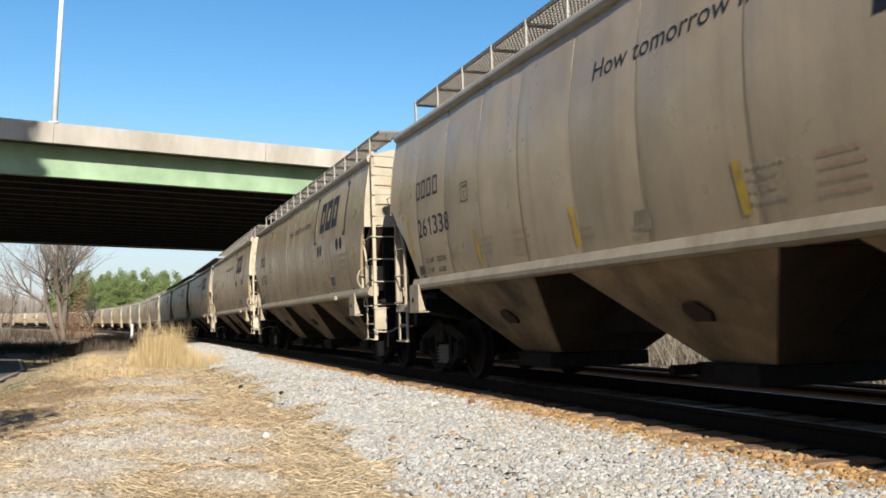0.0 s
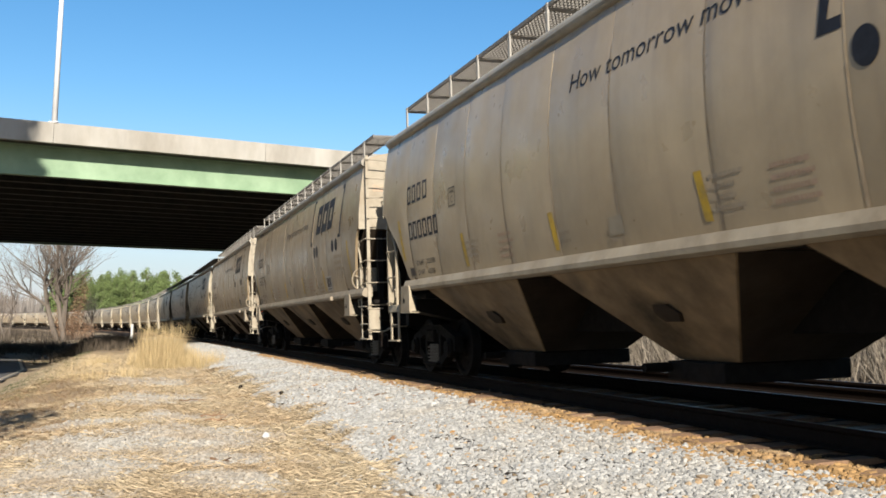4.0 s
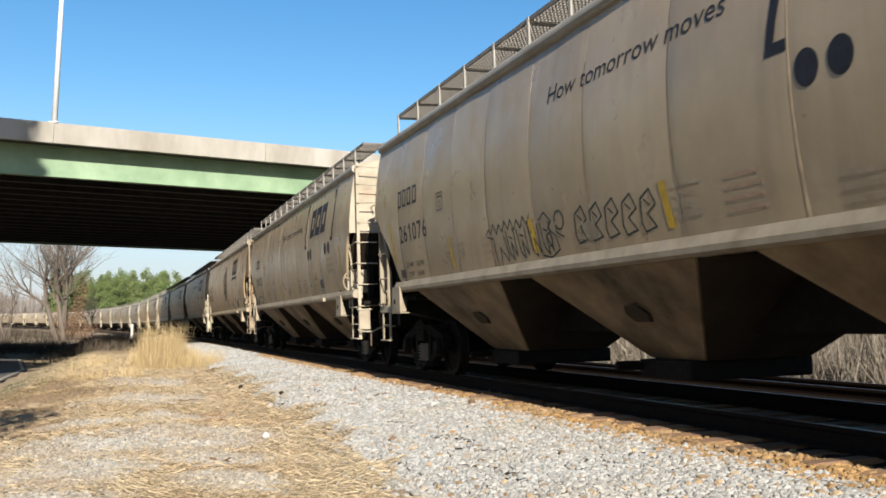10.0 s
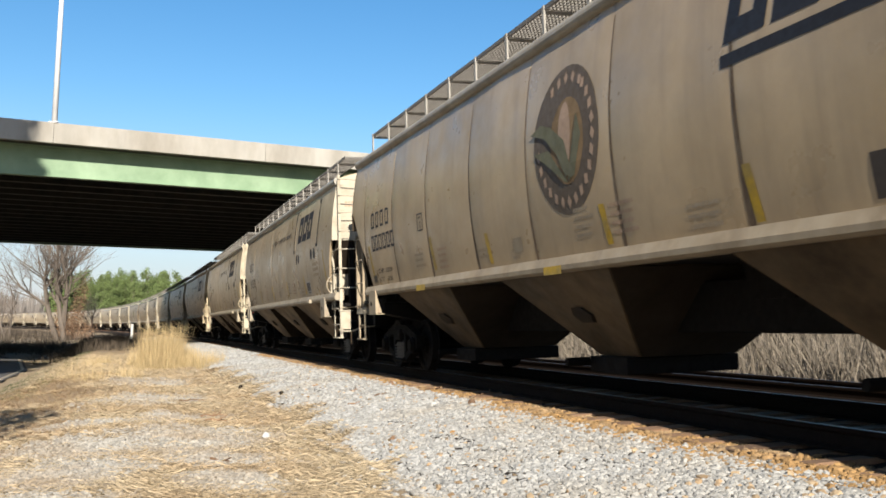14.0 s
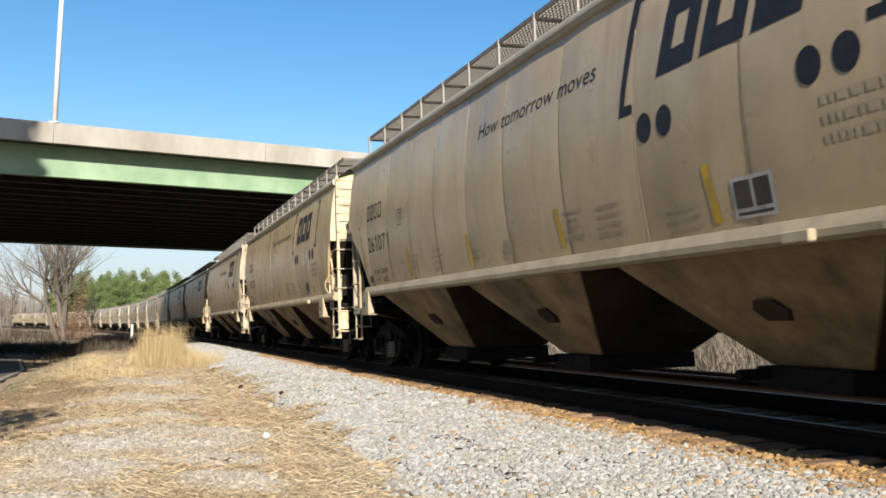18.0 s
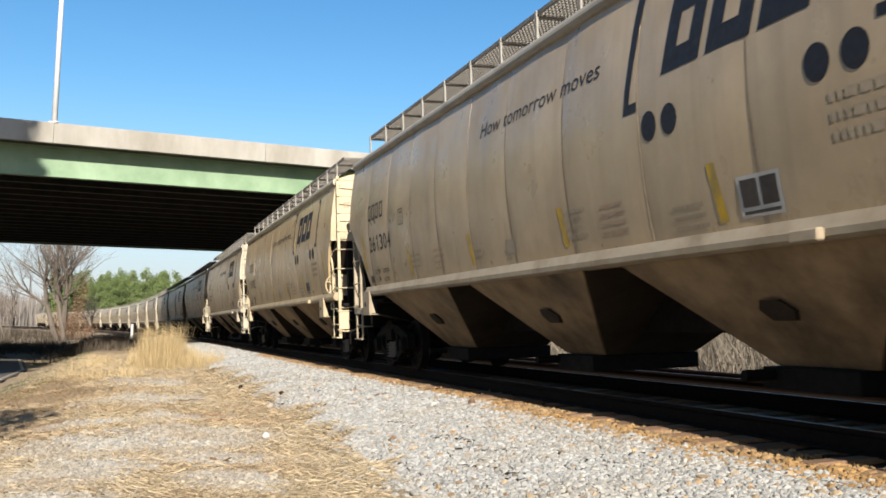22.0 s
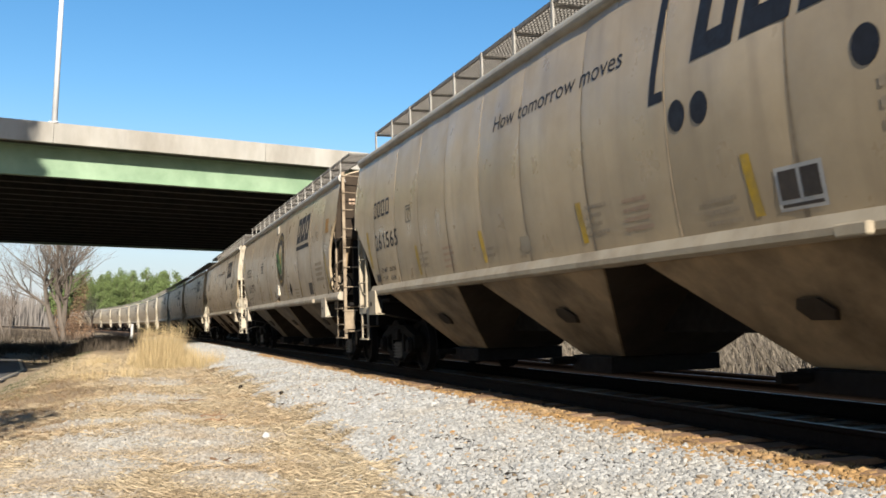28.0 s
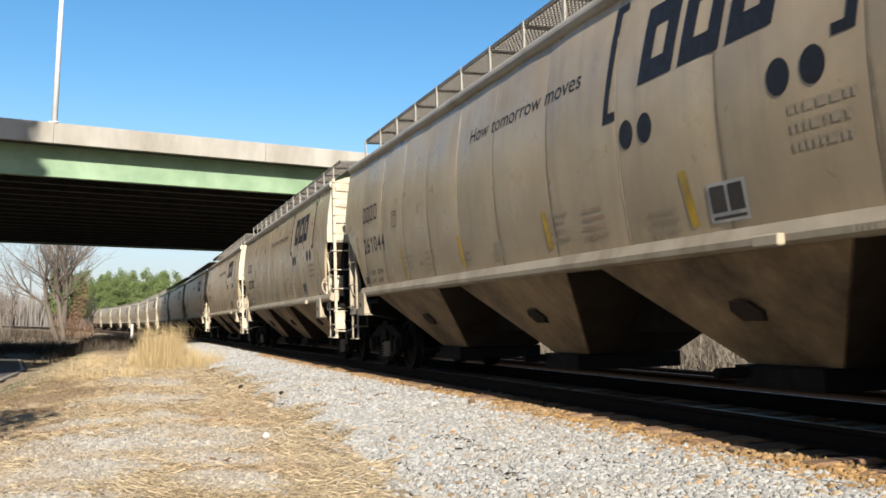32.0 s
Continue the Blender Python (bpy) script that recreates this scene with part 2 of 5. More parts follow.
def from_arrays(name, verts, faces, mat, parent=None, smooth=False):
    me = bpy.data.meshes.new(name)
    me.from_pydata(np.asarray(verts).tolist(), [], np.asarray(faces).tolist())
    me.materials.append(mat)
    if smooth:
        me.polygons.foreach_set("use_smooth", [True] * len(me.polygons))
    me.update()
    ob = new(name, me)
    if parent:
        ob.parent = parent
    return ob


# ---------------------------------------------------------------- the line of the track
S = np.arange(-420.0, 760.0, 1.0)
KAPPA = np.interp(S, [-420, -60, 0, 30, 60, 100, 150, 220, 320, 760], [0.0, 0.0, 0.00092, 0.00031, -0.0007, -0.00027, -0.00089, -0.00113, -0.00123, -0.00123])
THETA = np.concatenate([[0], np.cumsum((KAPPA[1:] + KAPPA[:-1]) / 2)])
I0 = int(np.argmin(abs(S)))
THETA = THETA - THETA[I0] - 0.3275
MID = (THETA[1:] + THETA[:-1]) / 2
PX = np.concatenate([[0], np.cumsum(np.sin(MID))])
PY = np.concatenate([[0], np.cumsum(np.cos(MID))])
PX, PY = PX - PX[I0] + 6.490, PY - PY[I0]
CANT = 0.055


def track_point(s, u=0.0, z=0.0):
    """Place at distance s along the line, u metres to the camera's side of its middle."""
    th, x, y = np.interp(s, S, THETA), np.interp(s, S, PX), np.interp(s, S, PY)
    return x - np.cos(th) * u, y + np.sin(th) * u, z


def track_pose(s, lean=True):
    x, y, _ = track_point(s)
    th = float(np.interp(s, S, THETA))
    m = pose(float(x), float(y), 0, 0, 0, 90 - math.degrees(th))
    return m @ pose(0, 0, 0, -math.degrees(CANT) if lean else 0)


def lateral(x, y):
    """Signed distance to the line (camera's side positive) and place along it, for arrays of points."""
    x, y = np.asarray(x, float).ravel(), np.asarray(y, float).ravel()
    us, ss = np.empty(len(x)), np.empty(len(x))
    sx, sy, sst = PX[::3], PY[::3], S[::3]
    for i in range(0, len(x), 4000):
        dx, dy = x[i:i + 4000, None] - sx[None], y[i:i + 4000, None] - sy[None]
        k = np.argmin(dx * dx + dy * dy, axis=1)
        s = sst[k]
        th = np.interp(s, S, THETA)
        ddx, ddy = x[i:i + 4000] - sx[k], y[i:i + 4000] - sy[k]
        us[i:i + 4000] = -np.cos(th) * ddx + np.sin(th) * ddy
        ss[i:i + 4000] = s + np.sin(th) * ddx + np.cos(th) * ddy
    return us, ss


def ground_height(x, y):
    u, s = lateral(x, y)
    z = np.interp(u, [-60, -20, -15, -11.5, -9, -7.5, 3.4, 3.9, 6.7, 7.9, 9.7, 20, 60], [1.6, 1.6, 1.1, -0.45, -0.7, -0.8, -0.8, -0.62, -0.66, -0.80, -1.50, -1.55, -1.5])
    bank = np.clip((75 - s) / 30, 0, 1) * np.clip((s + 200) / 60, 0, 1)
    z = np.where(u < -9, -0.7 + (z + 0.7) * bank, z)
    wob = 0.035 * np.sin(1.9 * np.asarray(x).ravel() + 0.7 * np.asarray(y).ravel()) + 0.03 * np.sin(0.8 * np.asarray(x).ravel() - 1.3 * np.asarray(y).ravel() + 1)
    return z + np.where(abs(u + 1.5) < 5.4, 0, wob)


def bed_height(u):
    z = np.interp(u, [-8.4, -7.4, -6.9, -5.55, -2.95, -2.4, -1.4, 1.0, 1.40, 1.8, 3.3, 4.1], [-1.1, -0.66, -0.3, -0.2, -0.2, -0.26, -0.215, -0.215, -0.20, -0.265, -0.6, -0.9])
    return z - np.where(abs(u) < 1.45, CANT * u, np.where(u > 0, CANT * 1.45 * np.clip((2.6 - u) / 1.1, 0, 1), 0))


# ---------------------------------------------------------------- the ground and the railway bed
def ground_sheet():
    a = np.sinh(np.linspace(-6.6, 6.6, 240)) * 4.2 - 4
    b = np.concatenate([-np.geomspace(900, 6, 50), np.linspace(-4, 60, 130), np.geomspace(61, 2600, 90)])
    gx, gy = np.meshgrid(a, b)
    z = ground_height(gx, gy)
    far = np.clip((np.hypot(gx, gy).ravel() - 300) / 900, 0, 1)
    z = z + far * 2.0
    v = np.stack([gx.ravel(), gy.ravel(), z], 1)
    nx, ny = len(a), len(b)
    i = (np.arange(ny - 1)[:, None] * nx + np.arange(nx - 1)[None]).ravel()
    f = np.stack([i, i + 1, i + nx + 1, i + nx], 1)
    ob = from_arrays("ground", v, f, GROUND, smooth=True)
    return tagged(ob, "dry tan winter ground with thin grass and dirt", "ground", kind="structure")


def ballast_bed():
    ss = np.concatenate([np.arange(-420, -12, 8.0), np.arange(-12, 70, 0.5), np.arange(70, 750, 6.0)])
    uu = np.concatenate([np.arange(-8.4, -1.5, 0.5), np.arange(-1.5, 4.15, 0.15)])
    v, rng = [], np.random.default_rng(3)
    for s in ss:
        x, y, _ = track_point(s, uu)
        z = bed_height(uu) + rng.normal(0, 0.010, len(uu))
        v.append(np.stack([x, y, z], 1))
    v = np.concatenate(v)
    nu = len(uu)
    i = (np.arange(len(ss) - 1)[:, None] * nu + np.arange(nu - 1)[None]).ravel()
    f = np.stack([i, i + 1, i + nu + 1, i + nu], 1)
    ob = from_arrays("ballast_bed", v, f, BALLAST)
    return tagged(ob, "crushed stone ballast bed under two tracks, shade in its dark colour", "ballast", kind="structure")


RAIL_PROFILE = [(-0.07, -0.18), (0.07, -0.18), (0.07, -0.165), (0.012, -0.14), (0.010, -0.05), (0.036, -0.035), (0.036, -0.004),
                (0.028, 0.0), (-0.028, 0.0), (-0.036, -0.004), (-0.036, -0.035), (-0.010, -0.05), (-0.012, -0.14), (-0.07, -0.165)]


def rail_mesh(parent, u0, z0, name="rail"):
    ss = np.concatenate([np.arange(-420, -20, 10.0), np.arange(-20, 120, 2.0), np.arange(120, 750, 6.0)])
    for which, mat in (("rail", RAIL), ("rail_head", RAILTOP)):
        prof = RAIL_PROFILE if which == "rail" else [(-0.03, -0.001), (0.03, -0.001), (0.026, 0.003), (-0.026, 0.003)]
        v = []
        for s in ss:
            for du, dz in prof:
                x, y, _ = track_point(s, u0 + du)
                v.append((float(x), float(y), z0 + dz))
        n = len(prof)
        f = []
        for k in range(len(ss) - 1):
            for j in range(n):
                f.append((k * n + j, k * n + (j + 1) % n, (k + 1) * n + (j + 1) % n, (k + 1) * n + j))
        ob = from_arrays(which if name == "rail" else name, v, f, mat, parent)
    return ob


def tracks():
    near = tagged(empty("railway_track"), "standard gauge track with rusty rails on weathered wooden ties", "railway track", "tracks", "structure")
    far = tagged(empty("railway_track"), "second standard gauge track with brown rails beyond the train", "railway track", "tracks", "structure")
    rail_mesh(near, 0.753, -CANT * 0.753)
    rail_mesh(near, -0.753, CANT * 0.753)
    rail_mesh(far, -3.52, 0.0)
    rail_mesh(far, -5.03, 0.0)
    rng = random.Random(5)
    meshes = []
    for k in range(5):
        bm = bmesh.new()
        box(bm, -0.112, 0.112, -1.39, 1.39, -0.38, -0.178, 0.012)
        for v in bm.verts:
            v.co += Vector((rng.uniform(-.012, .012), rng.uniform(-.03, .03), rng.uniform(-.008, .006)))
        me = bpy.data.meshes.new("tie")
        bm.to_mesh(me)
        bm.free()
        me.materials.append(TIE)
        meshes.append(me)
    s = 2.0
    while s < 75:
        t = new("tie", rng.choice(meshes))
        t.parent = near
        t.matrix_basis = track_pose(s) @ pose(rng.uniform(-.03, .03), rng.uniform(-.06, .06), rng.uniform(-.012, .008), 0, 0, rng.uniform(-1.5, 1.5))
        s += 0.495 + rng.uniform(-.03, .03)
    # ties farther off, and of the other track, joined
    for root, u, lo, hi in ((near, 0.0, -120, 2), (near, 0.0, 75, 260), (far, -4.275, -60, 150)):
        v, f = [], []
        for s in np.arange(lo, hi, 0.5):
            b = len(v)
            for dz in (-0.35, -0.178):
                for ds, du in ((-.11, -1.3), (.11, -1.3), (.11, 1.3), (-.11, 1.3)):
                    x, y, _ = track_point(s + ds, u + du)
                    v.append((float(x), float(y), dz - (CANT * du if u == 0 else 0)))
            f += [(b + 4, b + 5, b + 6, b + 7), (b, b + 1, b + 5, b + 4), (b + 1, b + 2, b + 6, b + 5), (b + 2, b + 3, b + 7, b + 6), (b + 3, b, b + 4, b + 7)]
        tagged(from_arrays("tie_row", v, f, TIE, root), "row of weathered wooden ties", kind="stuff")
    return near


def road():
    pts = [Vector((*map(float, track_point(s, 12.9 + max(0, s - 60) * .3)[:2]), 0)) for s in (-120, -60, -20, 0, 20, 35, 50, 65, 80, 95, 110, 130, 160, 200)]
    v, f, e = [], [], []
    dense = []
    for i in range(len(pts) - 1):
        for k in range(8):
            dense.append(pts[i].lerp(pts[i + 1], k / 8))
    for i, p in enumerate(dense):
        q = dense[min(i + 1, len(dense) - 1)] - dense[max(i - 1, 0)]
        q = Vector((-q.y, q.x, 0)).normalized()
        for w in (2.8, -2.8):
            c = p + q * w
            z = -1.47
            v += [(c.x, c.y, z + 0.05), (c.x, c.y, z - 0.4)]
    for i in range(len(dense) - 1):
        a, b = i * 4, i * 4 + 4
        f += [(a, a + 2, b + 2, b), (a + 2, a + 3, b + 3, b + 2), (a, b, b + 1, a + 1)]
    ob = from_arrays("road", v, f, ASPHALT)
    tagged(ob, "narrow worn asphalt lane beside the railway", "road", kind="structure")
    # pale edge line
    bm = bmesh.new()
    for i in range(len(dense) - 1):
        a, b = dense[i], dense[i + 1]
        q = Vector((-(b - a).y, (b - a).x, 0)).normalized()
        za, zb = -1.414, -1.414
        vs = [bm.verts.new((*(p + q * w).to_2d(), z)) for p, w, z in ((a, -2.68, za), (b, -2.68, zb), (b, -2.54, zb), (a, -2.54, za))]
        bm.faces.new(vs)
    part("edge_line", bm, SILL, ob, "faded white edge line")


# ---------------------------------------------------------------- the highway bridge
BR_AL, BR_G = 0.51626, 0.02288
BR_T, BR_N = Vector((math.cos(BR_AL), math.sin(BR_AL), BR_G)), Vector((-math.sin(BR_AL), math.cos(BR_AL), 0))
BR_M = Matrix.Translation((0, 0, 0)) @ Matrix((
    (BR_T.x, BR_N.x, 0, 0), (BR_T.y, BR_N.y, 0, 0), (BR_G, 0, 1, 0), (0, 0, 0, 1)))


def bridge():
    b = tagged(empty("highway_bridge"), "concrete highway overpass on pale green steel girders over the railway", "bridge")
    n1, n2, lo, hi = 46.39, 86.81, -42.0, 60.0

    def add(name, bm, mat, label=""):
        bm.transform(BR_M)
        return part(name, bm, mat, b, label)
    bm = bmesh.new()
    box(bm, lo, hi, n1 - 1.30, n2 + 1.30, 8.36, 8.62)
    add("deck_slab", bm, SOFFIT, "concrete deck slab coloured dark for its shaded underside")
    for k, (a, c) in enumerate(((n1 - 1.36, n1 - 1.04), (n2 + 1.04, n2 + 1.36))):
        u = lo
        while u < hi:
            w = min(9.6, hi - u)
            bm = bmesh.new()
            prism(bm, [(a, 8.35), (c, 8.35), (c, 9.21), (c - 0.04, 9.25), (a + 0.04, 9.25), (a, 9.21)], "x", u + 0.008, u + w - 0.008)
            add("parapet_panel", bm, CONCRETE, "weathered pale concrete parapet")
            u += w
    # girders with flanges, side by side under the deck
    count = 18
    for k in range(count):
        y = n1 - 0.24 + (n2 - n1 + 0.12) * k / (count - 1)
        bm = bmesh.new()
        prism(bm, [(y - .2, 7.0), (y + .2, 7.0), (y + .2, 7.035), (y + .012, 7.035), (y + .012, 8.32), (y + .2, 8.32), (y + .2, 8.358), (y - .2, 8.358),
                   (y - .2, 8.32), (y - .012, 8.32), (y - .012, 7.035), (y - .2, 7.035)], "x", lo, hi)
        # only the outer girders show their green; shade is coloured into the rest
        g = add("girder", bm, STEELGREEN if k in (0, count - 1) else SHADED_GIRDER)
        if k in (0, count - 1):
            for u in np.arange(lo + 4, hi, 7.3):
                bm = bmesh.new()
                box(bm, u - .008, u + .008, y + .013 if k == 0 else y - .17, y + .17 if k == 0 else y - .013, 7.036, 8.319)
                bm.transform(BR_M)
                part("stiffener", bm, STEELGREEN, g)
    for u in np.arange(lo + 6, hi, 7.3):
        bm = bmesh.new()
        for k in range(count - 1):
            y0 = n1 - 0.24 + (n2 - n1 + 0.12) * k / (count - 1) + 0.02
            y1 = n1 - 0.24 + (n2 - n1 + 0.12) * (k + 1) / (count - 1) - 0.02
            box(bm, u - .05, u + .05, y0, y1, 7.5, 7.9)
        add("cross_frame", bm, SHADED_GIRDER)
    for u0, u1 in ((lo - 3, lo + 1.5), (hi - 1.5, hi + 3)):
        bm = bmesh.new()
        box(bm, u0, u1, n1 - 0.8, n2 + 0.8, -2.5, 6.995)
        add("abutment", bm, CONCRETE, "plain concrete abutment wall")
    # lamp standard on the parapet
    lamp = tagged(empty("street_lamp"), "tall galvanised lamp pole standing on the bridge parapet", "street lamp")
    base = BR_M @ Vector((6.03, n1 - 1.2, 9.25))
    lamp.location = base
    bm = bmesh.new()
    rod(bm, (0, 0, 0.02), (0, 0, 11.0), 0.125, 14, 0.075)
    part("pole", bm, POLE, lamp, smooth=True)
    bm = bmesh.new()
    box(bm, -.2, .2, -.17, .17, 0, 0.03, 0.005)
    for x in (-.14, .14):
        for y in (-.12, .12):
            rod(bm, (x, y, 0.03), (x, y, 0.08), 0.018)
    part("base_plate", bm, POLE, lamp)
    bm = bmesh.new()
    rod(bm, (0, 0, 10.9), (-.2, 2.2, 11.5), 0.05, 8, 0.035)
    part("arm", bm, POLE, lamp)


# ---------------------------------------------------------------- covered hopper cars
PROF_Z = [1.30, 1.50, 1.9, 2.4, 2.9, 3.4, 3.75, 3.97]
PROF_Y = [1.43, 1.455, 1.53, 1.585, 1.592, 1.545, 1.49, 1.45]
SIDE_TOP = 3.97
XF = 8.50


def side_y(z):
    return float(np.interp(z, PROF_Z, PROF_Y))


def side_foot(x, xr):
    """Lower edge of the side sheet: it climbs to the end walls above the trucks, in a straight slope on the longer car."""
    if xr < -9:
        f = np.interp(XF - x, [0.0, 0.32, 0.93, 1.10, 1.16, 1.18], [3.12, 2.79, 2.13, 1.72, 1.56, 1.50])
        r = np.interp(x - xr, [0.0, 0.25, 0.51, 0.92, 0.96, 0.97], [3.25, 3.07, 2.84, 2.33, 2.04, 1.50])
    else:
        f = np.interp(XF - x, [0.0, 0.05, 0.20, 0.36, 0.44, 0.70, 0.93, 1.10, 1.19, 1.22], [2.76, 2.75, 2.70, 2.52, 2.44, 2.28, 2.05, 1.79, 1.56, 1.50])
        r = np.interp(x - xr, [0.0, 0.06, 0.20, 0.30, 0.40, 0.45, 0.56, 0.65, 0.72, 0.73], [2.75, 2.74, 2.65, 2.50, 2.31, 2.25, 2.06, 1.85, 1.60, 1.50])
    return float(max(f, r))


NEW_SEAMS = [8.5, 6.95, 5.62, 4.22, 2.9, 1.5, .1, -1.5, -3.1, -4.72, -6.38, -8.05]
OLD_SEAMS = [8.5, 7.45, 5.52, 3.58, 1.62, -.3, -2.36, -4.32, -6.22, -7.9, -9.4]
ROWS = [1.5 + .247 * j for j in range(11)]
ROW_Y = [side_y(z) for z in ROWS]


def skin(x, z, seams):
    """Distance of the side sheet from the middle: a curved wall of pillowed panels drawn in at the welded joints."""
    y = float(np.interp(z, ROWS, ROW_Y)) if z > 1.5 else 1.455
    worn = 1.7 if seams is OLD_SEAMS else 1.0
    for n, (a, b) in enumerate(zip(seams, seams[1:])):
        if b <= x <= a:
            k = (x - b) / (a - b)
            near = min(x - b, a - x)
            y -= worn * .0032 * math.exp(-near / .10)
            y += .0055 * (1 - (2 * k - 1) ** 2) * (.65 + .35 * math.sin(2.1 * z + 1.7 * n))
            y += .0035 * math.sin(2.3 * n) * (2 * k - 1) + .005 * math.sin(2.4 * x + 1.3 * z + 1.9 * n) * math.sin(math.pi * k)
    return y


def side_panel(x0, x1, xr, sign=1, seams=None):
    bm = bmesh.new()
    rows = []
    zs = 11
    ks = [0, .012, .03, .06, .1, .16, .25, .37, .5, .63, .75, .84, .9, .94, .97, .988, 1]
    if not seams:
        ks = [i / 26 for i in range(27)]
    for k in ks:
        x = x0 + (x1 - x0) * k
        z0 = side_foot(x, xr)
        col = []
        for j in range(zs):
            z = z0 + (SIDE_TOP - z0) * j / (zs - 1)
            col.append(bm.verts.new((x, sign * (skin(x, z, seams) if seams else side_y(z)), z)))
        rows.append(col)
    for a, b in zip(rows, rows[1:]):
        for j in range(zs - 1):
            q = (a[j], b[j], b[j + 1], a[j + 1])
            bm.faces.new(q if sign < 0 else q[::-1])
    # turned-in flanges along the joints
    for col in (rows[0], rows[-1]):
        for j in range(zs - 1):
            a, b = col[j].co, col[j + 1].co
            back = Vector((0, sign * .03, 0))
            bm.faces.new([bm.verts.new(c) for c in (a, b, b - back, a - back)])
    low = [c[0] for c in rows]
    for a, b in zip(low, low[1:]):
        back = Vector((0, sign * .05, 0))
        bm.faces.new([bm.verts.new(c) for c in (a.co, b.co, b.co - back, a.co - back)])
    return bm


def decal(name, polys, mat, parent, label="", lift=0.004, seams=NEW_SEAMS):
    """Flat painted outlines (x, z) laid on the curved near side."""
    bm = bmesh.new()
    for pts in polys:
        vs = [bm.verts.new((x, 0, z)) for x, z in pts]
        try:
            bm.faces.new(vs)
        except ValueError:
            pass
    return wrap(name, bm, mat, parent, label, lift, seams)


def wrap(name, bm, mat, parent, label="", lift=0.004, seams=NEW_SEAMS):
    xs, zs = [v.co.x for v in bm.verts], [v.co.z for v in bm.verts]
    cuts = [((0, 0, z), (0, 0, 1)) for z in ROWS if min(zs) < z < max(zs)] + [((x, 0, 0), (1, 0, 0)) for x in np.arange(-9, 9, .4) if min(xs) < x < max(xs)]
    for co, no in cuts:
        bmesh.ops.bisect_plane(bm, geom=list(bm.verts) + list(bm.edges) + list(bm.faces), plane_co=co, plane_no=no)
    bmesh.ops.triangulate(bm, faces=list(bm.faces))
    for v in bm.verts:
        v.co.y = (skin(v.co.x, v.co.z, seams) if v.co.z > 1.5 else 1.585) + lift
    for f in bm.faces:
        f.normal_update()
        if f.normal.y < 0:
            f.normal_flip()
    return part(name, bm, mat, parent, label)


GLYPHS = {}


def glyph_mesh(text, weight):
    cu = bpy.data.curves.new("text", "FONT")
    cu.body, cu.resolution_u, cu.offset = text, 3, weight
    ob = bpy.data.objects.new("text", cu)
    scene.collection.objects.link(ob)
    me = bpy.data.meshes.new_from_object(ob.evaluated_get(bpy.context.evaluated_depsgraph_get()))
    bpy.data.objects.remove(ob)
    bpy.data.curves.remove(cu)
    return me


def lettering(text, x, z, height, width, shear=0.0, weight=0.0):
    """The built-in font as a flat mesh, reading away from +x, scaled to the given height and width."""
    key = (text, weight)
    if key not in GLYPHS:
        GLYPHS[key] = glyph_mesh(text, weight)
    bm = bmesh.new()
    bm.from_mesh(GLYPHS[key])
    xs, ys = [v.co.x for v in bm.verts], [v.co.y for v in bm.verts]
    top, low = max(ys), min(ys) if len(text) == 1 else 0.0
    kx, kz = width / (max(xs) - min(xs)), height / (top - low)
    lo = min(xs)
    for v in bm.verts:
        px, py = (v.co.x - lo) * kx, (v.co.y - low) * kz
        v.co = Vector((x - px - shear * py, 0, z + py))
    return bm


def painted_digits(text, x, z, height, width, parent, seams):
    """A row of stencilled digits at even steps, each a part of its own."""
    step = width / len(text)
    for k, ch in enumerate(text):
        px = x - k * step
        if ch == "1":
            bm = bmesh.new()
            stem = px - step * .40
            pts = [(stem, 0), (stem - .045, 0), (stem - .045, height), (stem - .012, height), (stem + .02, height - .03), (stem + .065, height - .048), (stem + .065, height - .075), (stem, height - .075)]
            bm.faces.new([bm.verts.new((a, 0, z + b)) for a, b in pts])
        else:
            bm = lettering(ch, px, z, height, step * .80, 0, .006)
        wrap("digit", bm, DECAL_DARK, parent, "dark painted digit", .004, seams)


def frame_shape(x, z, w, h, lean, stroke):
    """A slanted hollow block as four bars, its lower left corner at x: a plain stand-in for a painted mark."""
    def q(*pts):
        return [(x - px - lean * pz / h, z + pz) for px, pz in pts]
    k = stroke
    return [q((0, 0), (w, 0), (w, k), (0, k)), q((0, h - k), (w, h - k), (w, h), (0, h)), q((0, k), (k, k), (k, h - k), (0, h - k)), q((w - k, k), (w, k), (w, h - k), (w - k, h - k))]


def bars(x, z, rows, length, height, gap, rng, chars=True):
    """Rows of short bars for writing too small to read."""
    out = []
    for r in range(rows):
        zz, xx = z - r * (height + gap), x
        end = x - length * rng.uniform(0.8, 1)
        while xx > end:
            w = height * rng.choice((0.7, 0.7, 0.9, 1.6))
            out.append([(xx, zz), (xx - w, zz), (xx - w, zz + height), (xx, zz + height)])
            xx -= w + height * 0.3
    return out


def disc(x, z, rx, rz, n=20):
    return [(x + rx * math.cos(2 * math.pi * i / n), z + rz * math.sin(2 * math.pi * i / n)) for i in range(n)]


